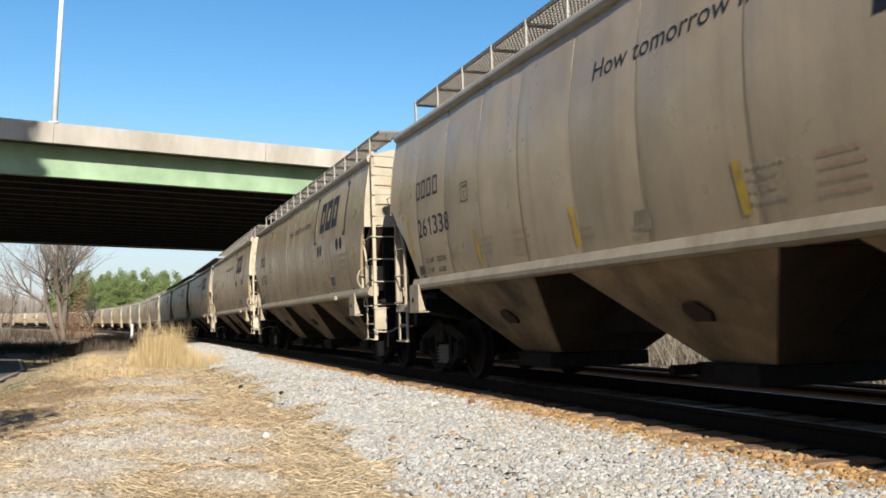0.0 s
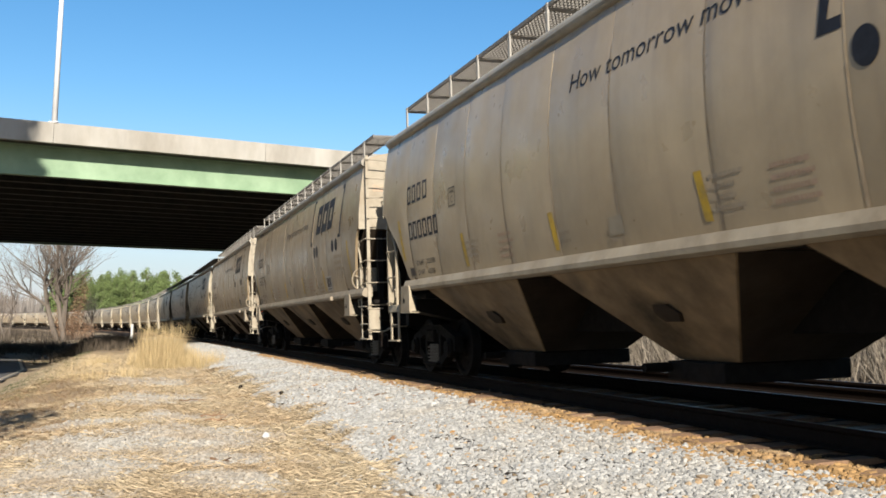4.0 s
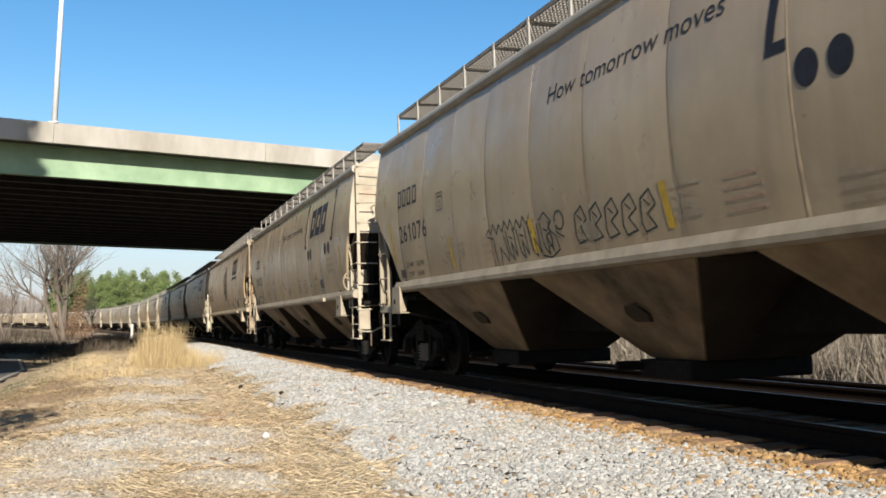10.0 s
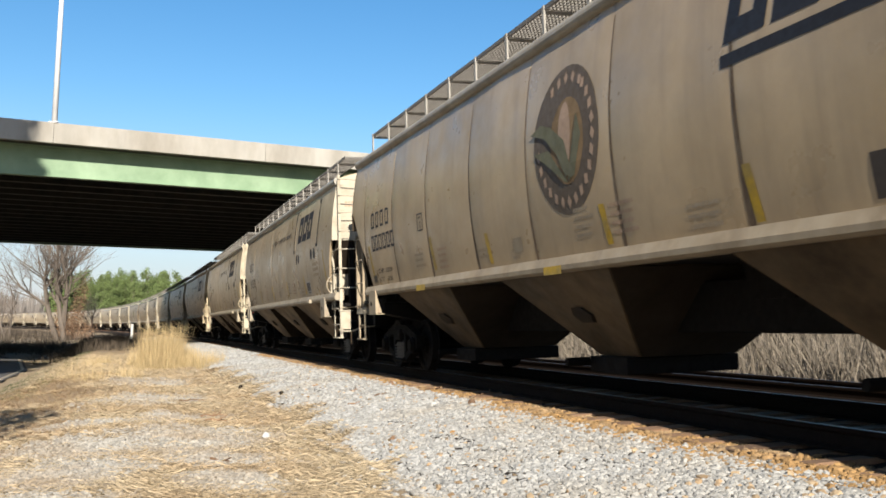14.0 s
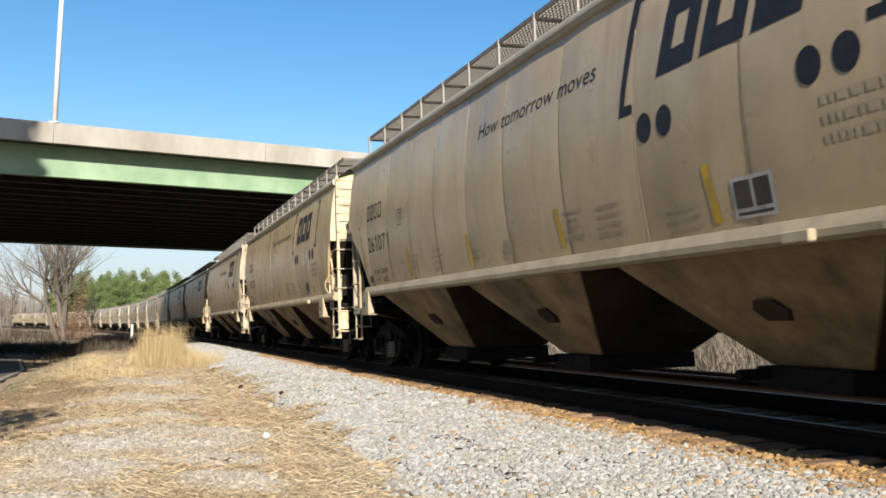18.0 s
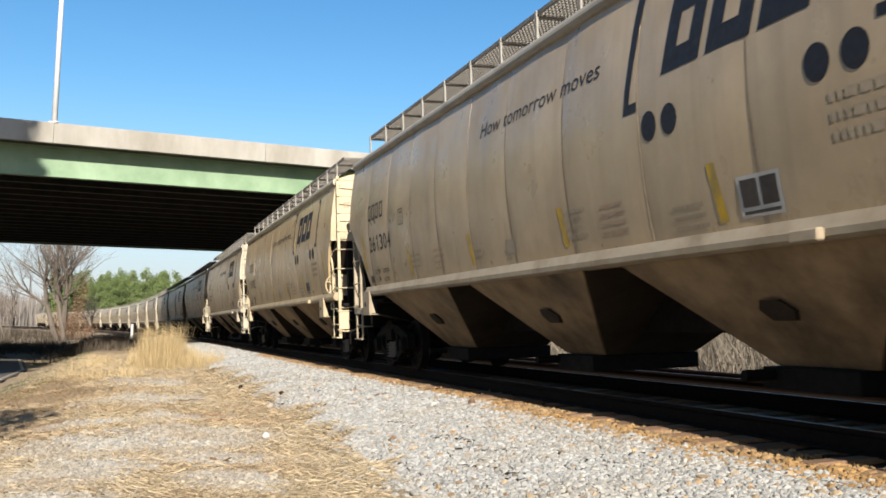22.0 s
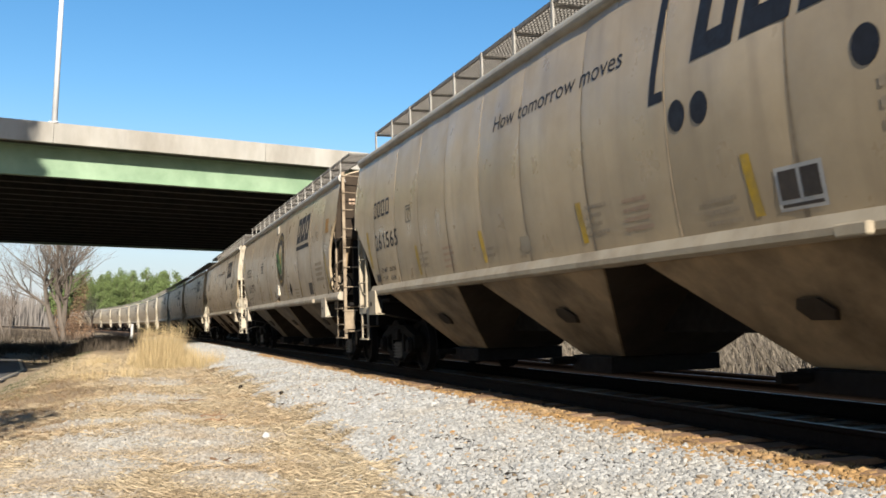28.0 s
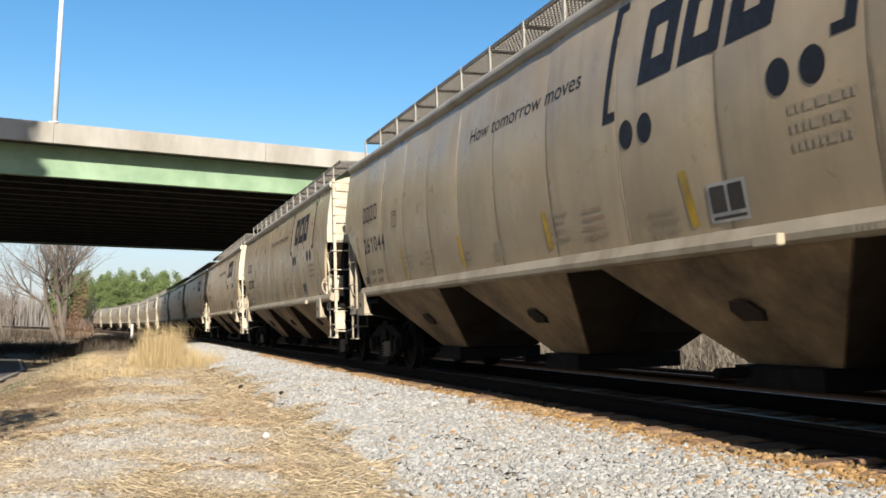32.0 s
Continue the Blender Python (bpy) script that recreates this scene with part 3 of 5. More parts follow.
def wheelset(parent, x):
    prof = [(-0.075, 0.08), (-0.075, 0.13), (-0.02, 0.16), (-0.015, 0.36), (-0.055, 0.385), (-0.055, 0.452), (0.055, 0.459), (0.062, 0.485), (0.085, 0.485),
            (0.088, 0.39), (0.04, 0.37), (0.035, 0.17), (0.085, 0.14), (0.085, 0.08)]
    bm = bmesh.new()
    for sign in (1, -1):
        lathe(bm, [(sign * (0.80 - a), r) for a, r in prof], 32)
        # casting marks that show the turn
        for k in range(3):
            a = k * 2.1
            box(bm, 0.27 * math.cos(a) - .03, 0.27 * math.cos(a) + .03, sign * 0.815 - .012, sign * 0.815 + .012, 0.27 * math.sin(a) - .03, 0.27 * math.sin(a) + .03)
    rod(bm, (0, -1.05, 0), (0, 1.05, 0), 0.085, 12)
    w = part("wheelset", bm, WHEEL, parent, "pair of worn steel wheels on an axle")
    w.location = (x, 0, 0.457)
    return w


def truck(car, x):
    t = empty("truck")
    t.parent = car
    t.location = (x, 0, 0)
    for sign in (1, -1):
        y = sign * 1.0
        bm = bmesh.new()
        def beam(p, q, r1, r2=None):
            p, q = Vector(p), Vector(q)
            r2 = r2 or r1
            k = Vector((-(q - p).y, (q - p).x)).normalized()
            prism(bm, [tuple(p + k * r1), tuple(p - k * r1), tuple(q - k * r2), tuple(q + k * r2)], "y", y - .07, y + .07)
        for m in (1, -1):
            beam((m * 1.08, .56), (m * .42, .74), .075)
            beam((m * .98, .50), (m * .36, .215), .06)
            beam((m * .36, .22), (m * .36, .74), .055)
            beam((m * 1.06, .40), (m * 1.06, .62), .05)
            beam((m * .72, .40), (m * .74, .62), .045)
        beam((-.45, .745), (.45, .745), .07)
        beam((-.42, .185), (.42, .185), .05)
        f = part("side_frame", bm, TRUCKM, t, "rusty cast steel side frame, car's shade in its black colour")
        for ax in (-.89, .89):
            bm = bmesh.new()
            lathe(bm, [(sign * 0.98, .15), (sign * 1.10, .15), (sign * 1.13, .11), (sign * 1.15, .11)], 12)
            bmesh.ops.translate(bm, verts=bm.verts, vec=(ax, 0, .457))
            part("axle_bearing", bm, TRUCKM, t)
        for i, sx in enumerate((-.155, 0, .155)):
            bm = bmesh.new()
            for c in range(5):
                z = .225 + c * .055
                rod(bm, (sx, y + .04 * sign, z - .012), (sx, y + .04 * sign, z + .012), .070, 10)
            rod(bm, (sx, y + .04 * sign, .2), (sx, y + .04 * sign, .50), .034, 8)
            part("coil_spring", bm, SPRING, t, "bare steel coil spring")
        bm = bmesh.new()
        box(bm, -.36, .36, y - .12, y + .14, .165, .205, .01)
        part("spring_seat", bm, TRUCKM, t)
    bm = bmesh.new()
    box(bm, -.2, .2, -1.12, 1.12, .54, .74, .02)
    part("bolster", bm, TRUCKM, t)
    bm = bmesh.new()
    rod(bm, (-.5, -.8, .36), (-.5, .8, .36), .05)
    rod(bm, (.5, -.8, .36), (.5, .8, .36), .05)
    part("brake_beam", bm, UNDER, t)
    wheelset(t, -.89)
    wheelset(t, .89)
    return t


def near_ladder(car, xr, top_in):
    """Ladder on the braked end: the outer stile runs up the end wall, the inner one is bent in under the side sheet."""
    lad = empty("ladder")
    lad.parent = car
    xo, y = xr - .27, 1.50
    mat = ENDP if xr > -9 else OLDEND
    bm = bmesh.new()
    prism(bm, [(xo - .022, 1.44), (xo - .012, 1.44), (xo - .012, 1.475), (xo + .022, 1.475), (xo + .022, 1.50), (xo - .022, 1.50)], "z", .55, 4.10)
    part("stile", bm, mat, lad)
    xi = xr + (.28 if xr > -9 else .42)
    hi, drop = top_in, .42
    bm = bmesh.new()
    pts = [(xi + .17, y, hi), (xi + .15, y, hi - .16), (xi, y, hi - drop), (xi, y, 1.36), (xi - .02, y, 1.25), (xi - .01, y, .58)]
    for a, b in zip(pts, pts[1:-1]):
        rod(bm, a, b, .022)
    box(bm, xi - .035, xi + .02, y - .008, y + .008, .55, 1.36)
    part("stile", bm, mat, lad)
    bm = bmesh.new()
    loop = [(xi + .02, y + .03, 1.33), (xi + .10, y + .03, 1.33), (xi + .10, y + .03, 1.19), (xo + .02, y + .03, 1.19)]
    for a, b in zip(loop, loop[1:]):
        rod(bm, a, b, .013)
    part("grab_iron", bm, mat, lad)
    sides = (2.49, 2.07, 1.64) if xr > -9 else (2.70, 2.20, 1.70)
    for z in sides + (.85,):
        bm = bmesh.new()
        far = xi + (.17 if z > hi - .2 else (.02 if z > hi - drop else 0))
        rod(bm, (xo - .02, y + .02, z), (xo + .16, y + .02, z), .012)
        rod(bm, (xo + .16, y + .02, z), (far + .03, y + .02, z - .05 if z > 1 else z), .012)
        part("rung", bm, mat, lad)
    bm = bmesh.new()
    box(bm, xo - .03, xi + .02, y - .02, y + .05, .555, .575)
    part("step", bm, mat, lad)
    bm = bmesh.new()
    box(bm, xo + .31, xo + .325, .70, .73, 2.9, 4.3)
    box(bm, xo - .05, xo - .03, .70, .73, 3.1, 4.3)
    part("inner_stile", bm, mat, lad)
    for z in (4.02, 3.66, 3.28, 2.88, 2.48, 2.06, 1.64, 1.21):
        bm = bmesh.new()
        inner = .72 if z > 3.4 else (1.10 if z > 1.5 else 1.02)
        rod(bm, (xo - .05, 1.50, z), (xo - .05, inner, z - (.05 if z > 3.4 else 0)), .012)
        if z > 3.2:
            rod(bm, (xo - .05, 1.46, z), (xr + .01, 1.46, z), .010)
            rod(bm, (xo - .05, inner + .03, z - .05), (xr + .01, inner + .03, z - .05), .010)
        part("end_rung", bm, mat, lad)
    # riveted corner plate with its cap, pocket and uncoupling lever
    bm = bmesh.new()
    box(bm, xr - .40, xr - .37, 1.29, 1.52, .74, 1.13, .012)
    for k in range(4):
        for yy in (1.48, 1.33):
            rod(bm, (xr - .415, yy, .80 + k * .09), (xr - .395, yy, .80 + k * .09), .012, 6)
    part("corner_plate", bm, mat, lad, "pale riveted corner plate")
    bm = bmesh.new()
    box(bm, xr - .42, xr - .30, 1.24, 1.54, 1.13, 1.155)
    part("cap_plate", bm, mat, lad)
    bm = bmesh.new()
    ring = [(xr - .41, 1.35 + .20 * math.cos(a), .75 - .05 * math.sin(a)) for a in np.linspace(0, math.pi, 7)] + [(xr - .41, 1.02, .79), (xr - .41, .78, .79)]
    for a, b in zip(ring, ring[1:]):
        rod(bm, a, b, .016)
    part("uncoupling_lever", bm, mat, lad)
    bm = bmesh.new()
    rod(bm, (xr - .41, 1.28, .72), (xr - .39, 1.28, .42), .018)
    part("lever_handle", bm, SEAMSTAIN, lad, "rusty red lever handle")
    return lad


def far_ladder(car, old):
    """Short ladder on the other end, with a broad gusseted outer stile and a stirrup."""
    lad = empty("ladder")
    lad.parent = car
    # darker sill paint stands for the shade on this end's ladder
    y, xo, xi = 1.49, 8.54, 8.02
    bm = bmesh.new()
    prism(bm, [(xo - .03, y - .11), (xo - .016, y - .11), (xo - .016, y - .02), (xo + .03, y - .02), (xo + .03, y + .02), (xo - .03, y + .02)], "z", 1.05, 2.62)
    part("stile", bm, SILL, lad)
    bm = bmesh.new()
    prism(bm, [(y - .11, 1.05), (y - .23, 1.05), (y - .20, 1.75), (y - .11, 2.15)], "x", xo - .03, xo - .016)
    part("gusset", bm, SILL, lad)
    bm = bmesh.new()
    up = .22 if not old else 0
    pts = [(xi + up, y, 2.56), (xi + up, y, 2.40), (xi, y, 2.08), (xi, y, 1.10)]
    for a, b in zip(pts, pts[1:]):
        rod(bm, a, b, .026)
    part("stile", bm, SILL, lad)
    for z in (2.52, 2.10, 1.65):
        bm = bmesh.new()
        rod(bm, (xo + .02, y + .03, z), (xi + (up if z > 2.3 else 0) - .03, y + .03, z), .012)
        part("rung", bm, SILL, lad)
    bm = bmesh.new()
    loop = [(xo + .03, y + .04, 1.20), (xi + .15, y + .04, 1.20), (xi + .12, y + .04, 1.22), (xi + .12, y + .04, 1.40), (xi, y + .04, 1.43)]
    for a, b in zip(loop, loop[1:]):
        rod(bm, a, b, .013)
    part("grab_iron", bm, SILL, lad)
    bm = bmesh.new()
    box(bm, xi - .20, xo + .02, y - .10, y + .02, 1.05, 1.17, .008)
    for x in (xi - .14, xi - .05):
        rod(bm, (x, y + .015, 1.11), (x, y + .03, 1.11), .014, 6)
    part("step_bracket", bm, ENDP, lad, "pale bolted bracket")
    bm = bmesh.new()
    for x in (xo - .10, xi - .05):
        box(bm, x - .035, x + .035, y - .012, y + .012, .56, 1.05)
    box(bm, xi - .085, xo - .065, y - .03, y + .05, .55, .572)
    box(bm, xi - .05, xo - .10, y - .008, y + .008, .82, .842)
    part("stirrup", bm, SILL, lad)
    return lad


def hopper_car(kind):
    """A covered hopper car; x runs to its rear end, +y is the side turned to the camera, z = 0 on the rails."""
    old = kind == "old"
    xr = -9.40 if old else -8.05
    pad_far, pad_near = (6.62, -8.22) if old else (6.87, -7.22)
    truck_far, truck_near = (7.05, -8.12) if old else (7.42, -7.02)
    car = empty("covered_hopper_car")
    rng = random.Random(11 if old else 7)
    seams = OLD_SEAMS if old else NEW_SEAMS

    def decal(name, polys, mat, parent, label="", lift=.004):
        bm = bmesh.new()
        for pts in polys:
            bm.faces.new([bm.verts.new((x, 0, z)) for x, z in pts])
        return wrap(name, bm, mat, parent, label, lift, seams)

    def tagged_text(name, polys, mat, parent, label="", lift=.004):
        return tagged(decal(name, polys, mat, parent, label, lift), kind="stuff")
    for a, b in zip(seams, seams[1:]):
        part("side_panel", side_panel(b + .003, a - .003, xr, 1, seams), PAINT, car, smooth=True)
    part("side_sheet", side_panel(xr, XF, xr, -1), PAINT, car, smooth=True)
    for n, x in enumerate(seams[1:-1]):
        lo_z = side_foot(x, xr) + .02
        if not old:
            w = (.030, .022, .036)[n % 3]
            decal("seam_stain", [[(x + w, lo_z), (x - w, lo_z), (x - w * .7, lo_z + .45), (x - w * .35, 2.7), (x - w * .15, 3.5), (x + w * .1, 3.5), (x + w * .3, 2.7), (x + w * .6, lo_z + .45)]], SEAMDUST, car, "dusty brown stain along a welded joint", .003)
        else:
            w = (.035, .022, .028)[n % 3]
            decal("seam_stain", [[(x + w, lo_z), (x - w * 1.4, lo_z), (x - w * .9, lo_z + .6), (x - w * .5, 3.0), (x - w * .3, 3.8), (x + w * .2, 3.8), (x + w * .5, 3.0)]], SEAMSTAIN, car, "brown rust stain along a welded joint", .003)
    # roof
    bm = bmesh.new()
    prof = [(1.46 * math.cos(a), 3.98 + 0.30 * math.sin(a)) for a in np.linspace(0, math.pi, 15)]
    prism(bm, prof, "x", xr + .02, XF - .02)
    part("roof", bm, PAINT, car)
    for y in (0.0,):
        bm = bmesh.new()
        prism(bm, [(-.32, 4.2), (.32, 4.2), (.3, 4.4), (.15, 4.44), (-.15, 4.44), (-.3, 4.4)], "x", xr + .9, XF - .9)
        part("hatch_cover", bm, PAINT, car)
    for sg in (1, -1):
        bm = bmesh.new()
        prism(bm, [(sg * 1.36, 3.93)] + [(sg * (1.445 + .08 * math.cos(a)), 4.005 + .085 * math.sin(a)) for a in np.linspace(-1.35, 1.8, 9)], "x", xr - .06, XF - .10)
        part("roof_eave", bm, EAVE, car)
    # running boards on brackets
    for sg in (1, -1):
        rest = []
        w = empty("running_board")
        w.parent = car
        zb = 4.57
        y0, y1 = sg * .80, sg * 1.245
        net = [(xr + .05, XF - .48, y - .008, y + .008, zb - .045, zb + .01) for y in (y0, y1 - sg * .01)]
        net += [(xr + .05, XF - .48, y - .004, y + .004, zb - .03, zb) for y in np.linspace(y0, y1, 10)[1:-1]]
        net += [(x - .006, x + .006, min(y0, y1), max(y0, y1), zb - .035, zb) for x in np.arange(xr + .07, XF - .48, .09)]
        many_boxes("grating", net, GRATE, w)
        for x in np.arange(XF - .52, xr + .03, -1.17):
            bm = bmesh.new()
            box(bm, x - .028, x + .028, y1 - .012, y1 + .012, 4.08, zb + .012)
            box(bm, x - .02, x + .02, y0, y1, zb - .075, zb - .036)
            if x < XF:
                rod(bm, (x, sg * 1.245, 4.13), (x, sg * 1.42, 4.06), .016)
            if sg > 0:
                part("bracket", bm, BRACKET, w)
            else:
                rest.append(bm)
        if sg < 0:
            both = bmesh.new()
            for q in rest:
                me = bpy.data.meshes.new("tmp")
                q.to_mesh(me)
                q.free()
                both.from_mesh(me)
                bpy.data.meshes.remove(me)
            tagged(part("brackets", both, GRATE, w), kind="stuff")
    for x0, x1 in ((xr + .05, xr + .45), (XF - .88, XF - .48)):
        w = empty("end_platform")
        w.parent = car
        net = [(x - .006, x + .006, -.79, .79, 4.535, 4.57) for x in np.arange(x0, x1 + .01, .08)]
        net += [(x0, x1, y - .005, y + .005, 4.54, 4.567) for y in np.linspace(-.79, .79, 15)]
        many_boxes("grating", net, GRATE, w)
        for y in (-.75, .75):
            bm = bmesh.new()
            box(bm, (x0 + x1) / 2 - .03, (x0 + x1) / 2 + .03, y - .02, y + .02, 4.1, 4.54)
            part("bracket", bm, BRACKET, w)
    # end walls, slope sheets, floor
    for xe, d in ((XF, -1), (xr, 1)):
        bm = bmesh.new()
        outline = [(-side_y(z), z) for z in (2.70, 3.0, 3.4, 3.75)] + [(-1.44, 3.94)] + [(1.44 * math.cos(a), 3.97 + .29 * math.sin(a)) for a in np.linspace(math.pi, 0, 9)] + [(side_y(z), z) for z in (3.75, 3.4, 3.0, 2.70)]
        prism(bm, outline, "x", xe + d * .03, xe)
        # the older car's end walls carry the gap's shade in their colour
        part("end_wall", bm, ENDP if not old else SHADE_BROWN, car)
        # the shade under the car ends is put into this sheet's colour
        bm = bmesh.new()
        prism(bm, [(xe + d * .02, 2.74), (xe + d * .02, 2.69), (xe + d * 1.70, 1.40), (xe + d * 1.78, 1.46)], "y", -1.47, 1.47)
        part("slope_sheet", bm, SHADE_BROWN, car)
        # added dark plate that blocks the bright view through the car end
        bm = bmesh.new()
        prism(bm, [(xe + d * .10, 1.315), (xe + d * .10, 2.60), (xe + d * 1.68, 1.39), (xe + d * 1.68, 1.315)], "y", -.02, .02)
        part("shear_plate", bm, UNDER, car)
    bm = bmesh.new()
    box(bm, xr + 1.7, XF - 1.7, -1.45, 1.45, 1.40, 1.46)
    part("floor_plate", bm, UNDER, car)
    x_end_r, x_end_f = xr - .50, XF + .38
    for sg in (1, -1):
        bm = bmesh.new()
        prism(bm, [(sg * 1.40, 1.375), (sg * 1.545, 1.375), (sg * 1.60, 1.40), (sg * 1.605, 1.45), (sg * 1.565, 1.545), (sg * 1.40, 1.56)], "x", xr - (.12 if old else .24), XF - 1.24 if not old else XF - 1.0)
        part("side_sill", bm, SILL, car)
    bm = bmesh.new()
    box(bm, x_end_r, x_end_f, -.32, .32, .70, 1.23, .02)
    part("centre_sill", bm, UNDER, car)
    for xe, d in ((x_end_r, 1), (x_end_f, -1)):
        bm = bmesh.new()
        prism(bm, [(xe, 1.12), (xe, .82), (xe + d * .18, .82), (xe + d * .18, 1.12)], "y", -1.10, 1.10)
        part("end_sill", bm, UNDER, car)
        bm = bmesh.new()
        box(bm, xe - d * .38, xe, -.08, .08, .80, .96, .02)
        box(bm, xe - d * .42, xe - d * .28, -.13, .15, .74, 1.0, .03)
        part("coupler", bm, TRUCKM, car)
        bm = bmesh.new()
        hose = [(xe - d * .02, .35, .82), (xe - d * .15, .36, .6), (xe - d * .3, .34, .42), (xe - d * .42, .28, .44)]
        for a, b in zip(hose, hose[1:]):
            rod(bm, a, b, .025)
        part("air_hose", bm, UNDER, car)
        for sg in (1, -1):
            bm = bmesh.new()
            rod(bm, (xe + d * .12, sg * .62, 1.1), (xe + d * .55, sg * .62, 2.68), .045, 6)
            part("end_brace", bm, UNDER, car)
            bm = bmesh.new()
            box(bm, xe + d * .55, xe + d * .70, sg * 1.15 - .05, sg * 1.15 + .05, 1.3, 2.68)
            part("end_post", bm, UNDER, car)
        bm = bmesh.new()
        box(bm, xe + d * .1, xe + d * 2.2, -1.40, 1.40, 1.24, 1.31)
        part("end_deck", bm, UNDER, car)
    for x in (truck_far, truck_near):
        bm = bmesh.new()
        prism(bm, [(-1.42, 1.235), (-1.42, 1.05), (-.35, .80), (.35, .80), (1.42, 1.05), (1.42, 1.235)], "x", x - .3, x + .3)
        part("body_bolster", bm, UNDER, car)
    # corner plates and lamp-like marker on the end sills
    bm = bmesh.new()
    rod(bm, (XF - .72, 1.40, 1.335), (XF - .90, 1.40, 1.34), .014, 6)
    rod(bm, (XF - .72, 1.40, 1.34), (XF - .69, 1.40, 1.31), .02, 6)
    part("marker_tab", bm, REDM, car, "small red-orange tab")
    # hand brake and brake gear at the ladder end
    bx = xr + .62
    bm = bmesh.new()
    loops = [[bm.verts.new((bx + .018 * math.sin(q), 1.36 + (.24 + .018 * math.cos(q)) * math.cos(p), 1.74 + (.24 + .018 * math.cos(q)) * math.sin(p)))
              for q in np.linspace(0, 2 * math.pi, 6)[:-1]] for p in np.linspace(0, 2 * math.pi, 21)[:-1]]
    for m0, m1 in zip(loops, loops[1:] + loops[:1]):
        for j in range(5):
            bm.faces.new((m0[j], m1[j], m1[(j + 1) % 5], m0[(j + 1) % 5]))
    bmesh.ops.recalc_face_normals(bm, faces=bm.faces)
    wheel = part("hand_brake_wheel", bm, SILL if not old else TRUCKM, car)
    for i in range(4):
        a = math.pi / 2 * i + .4
        bm = bmesh.new()
        rod(bm, (bx, 1.36, 1.74), (bx, 1.36 + .24 * math.cos(a), 1.74 + .24 * math.sin(a)), .014, 5)
        part("spoke", bm, SILL if not old else TRUCKM, wheel)
    bm = bmesh.new()
    box(bm, bx + .05, bx + .09, 1.02, 1.50, 1.50, 1.98, .01)
    part("brake_plate", bm, ENDP if not old else OLDEND, car, "pale bracket plate")
    bm = bmesh.new()
    box(bm, bx - .15, bx - .11, 1.0, 1.42, 2.36, 2.43)
    part("brake_bracket", bm, ENDP if not old else OLDEND, car)
    bm = bmesh.new()
    rod(bm, (xr + .3, -.6, 1.75), (xr + .3, .5, 1.75), .22, 12)
    part("air_reservoir", bm, UNDER, car)
    # jacking pads below the sill
    for x0 in (pad_far, pad_near):
        bm = bmesh.new()
        prism(bm, [(x0, 1.42), (x0 + .05, 1.46), (x0 + .42, 1.46), (x0 + .47, 1.42), (x0 + .47, 1.04), (x0, 1.04)], "y", 1.585, 1.625)
        p = part("jacking_pad", bm, SILL, car)
        bm = bmesh.new()
        prism(bm, [(1.60, 1.40), (1.60, 1.05), (1.50, 1.05)], "x", x0 + .03, x0 + .06)
        part("gusset", bm, SILL, p)
        bm = bmesh.new()
        box(bm, x0 - .06, x0 + .52, 1.46, 1.632, 1.022, 1.037)
        part("base_plate", bm, SILL, p)
        # dark disc in place of the hole's shaded depth
        bm = bmesh.new()
        rod(bm, (x0 + .3, 1.60, 1.22), (x0 + .3, 1.631, 1.22), .045, 10)
        part("hole", bm, UNDER, p)
    # hopper bays and gates
    centres = (4.28, -.58, -5.45) if old else (4.56, .08, -4.24)
    for i, c in enumerate(centres):
        bay = empty("hopper_bay")
        bay.parent = car
        bm = bmesh.new()
        ht, hb = (1.42, 1.45, 1.42)[i] if old else (1.80, 1.76, 1.80)[i], .45
        hb = .45 if old else (.62, .5, .6)[i]
        top = [(c - ht, 1.50), (c + ht, 1.50), (c + ht, -1.50), (c - ht, -1.50)]
        bot = [(c - hb, .62), (c + hb, .62), (c + hb, -.62), (c - hb, -.62)]
        tv = [bm.verts.new((x, y, 1.40)) for x, y in top]
        bv = [bm.verts.new((x, y, .44)) for x, y in bot]
        bm.faces.new(tv)
        bm.faces.new(bv[::-1])
        for k in range(4):
            bm.faces.new((tv[k], bv[k], bv[(k + 1) % 4], tv[(k + 1) % 4]))
        bmesh.ops.recalc_face_normals(bm, faces=bm.faces)
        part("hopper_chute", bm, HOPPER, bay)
        # slope sheets on the two cross faces, the shade between bays painted dark
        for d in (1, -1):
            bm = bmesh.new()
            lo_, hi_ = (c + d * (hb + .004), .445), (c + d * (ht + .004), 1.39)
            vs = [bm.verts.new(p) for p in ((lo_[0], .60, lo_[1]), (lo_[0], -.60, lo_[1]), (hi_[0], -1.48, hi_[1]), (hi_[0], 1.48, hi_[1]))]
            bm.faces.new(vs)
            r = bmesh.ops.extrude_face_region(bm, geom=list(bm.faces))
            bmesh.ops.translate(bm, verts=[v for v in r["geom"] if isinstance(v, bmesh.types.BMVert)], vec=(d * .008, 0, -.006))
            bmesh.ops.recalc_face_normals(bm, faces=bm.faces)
            part("chute_slope_sheet", bm, SHADE_BROWN, bay, "slope sheet coloured dark brown for the shade between bays")
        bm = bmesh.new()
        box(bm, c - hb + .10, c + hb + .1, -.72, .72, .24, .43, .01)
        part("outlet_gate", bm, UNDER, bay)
        bm = bmesh.new()
        hexa = [(c + .17, .92), (c + .07, 1.0), (c - .15, 1.0), (c - .25, .91), (c - .17, .83), (c + .1, .83)]
        prism(bm, hexa, "y", -.025, .025)
        for v in bm.verts:
            v.co.y += .62 + (v.co.z - .44) * .917 + .02
        part("vibrator_bracket", bm, SHADE_BROWN, bay)
        bm = bmesh.new()
        rod(bm, (c + .5, .75, .37), (c + .5, 1.05, .37), .05, 8)
        part("gate_capstan", bm, TRUCKM, bay)
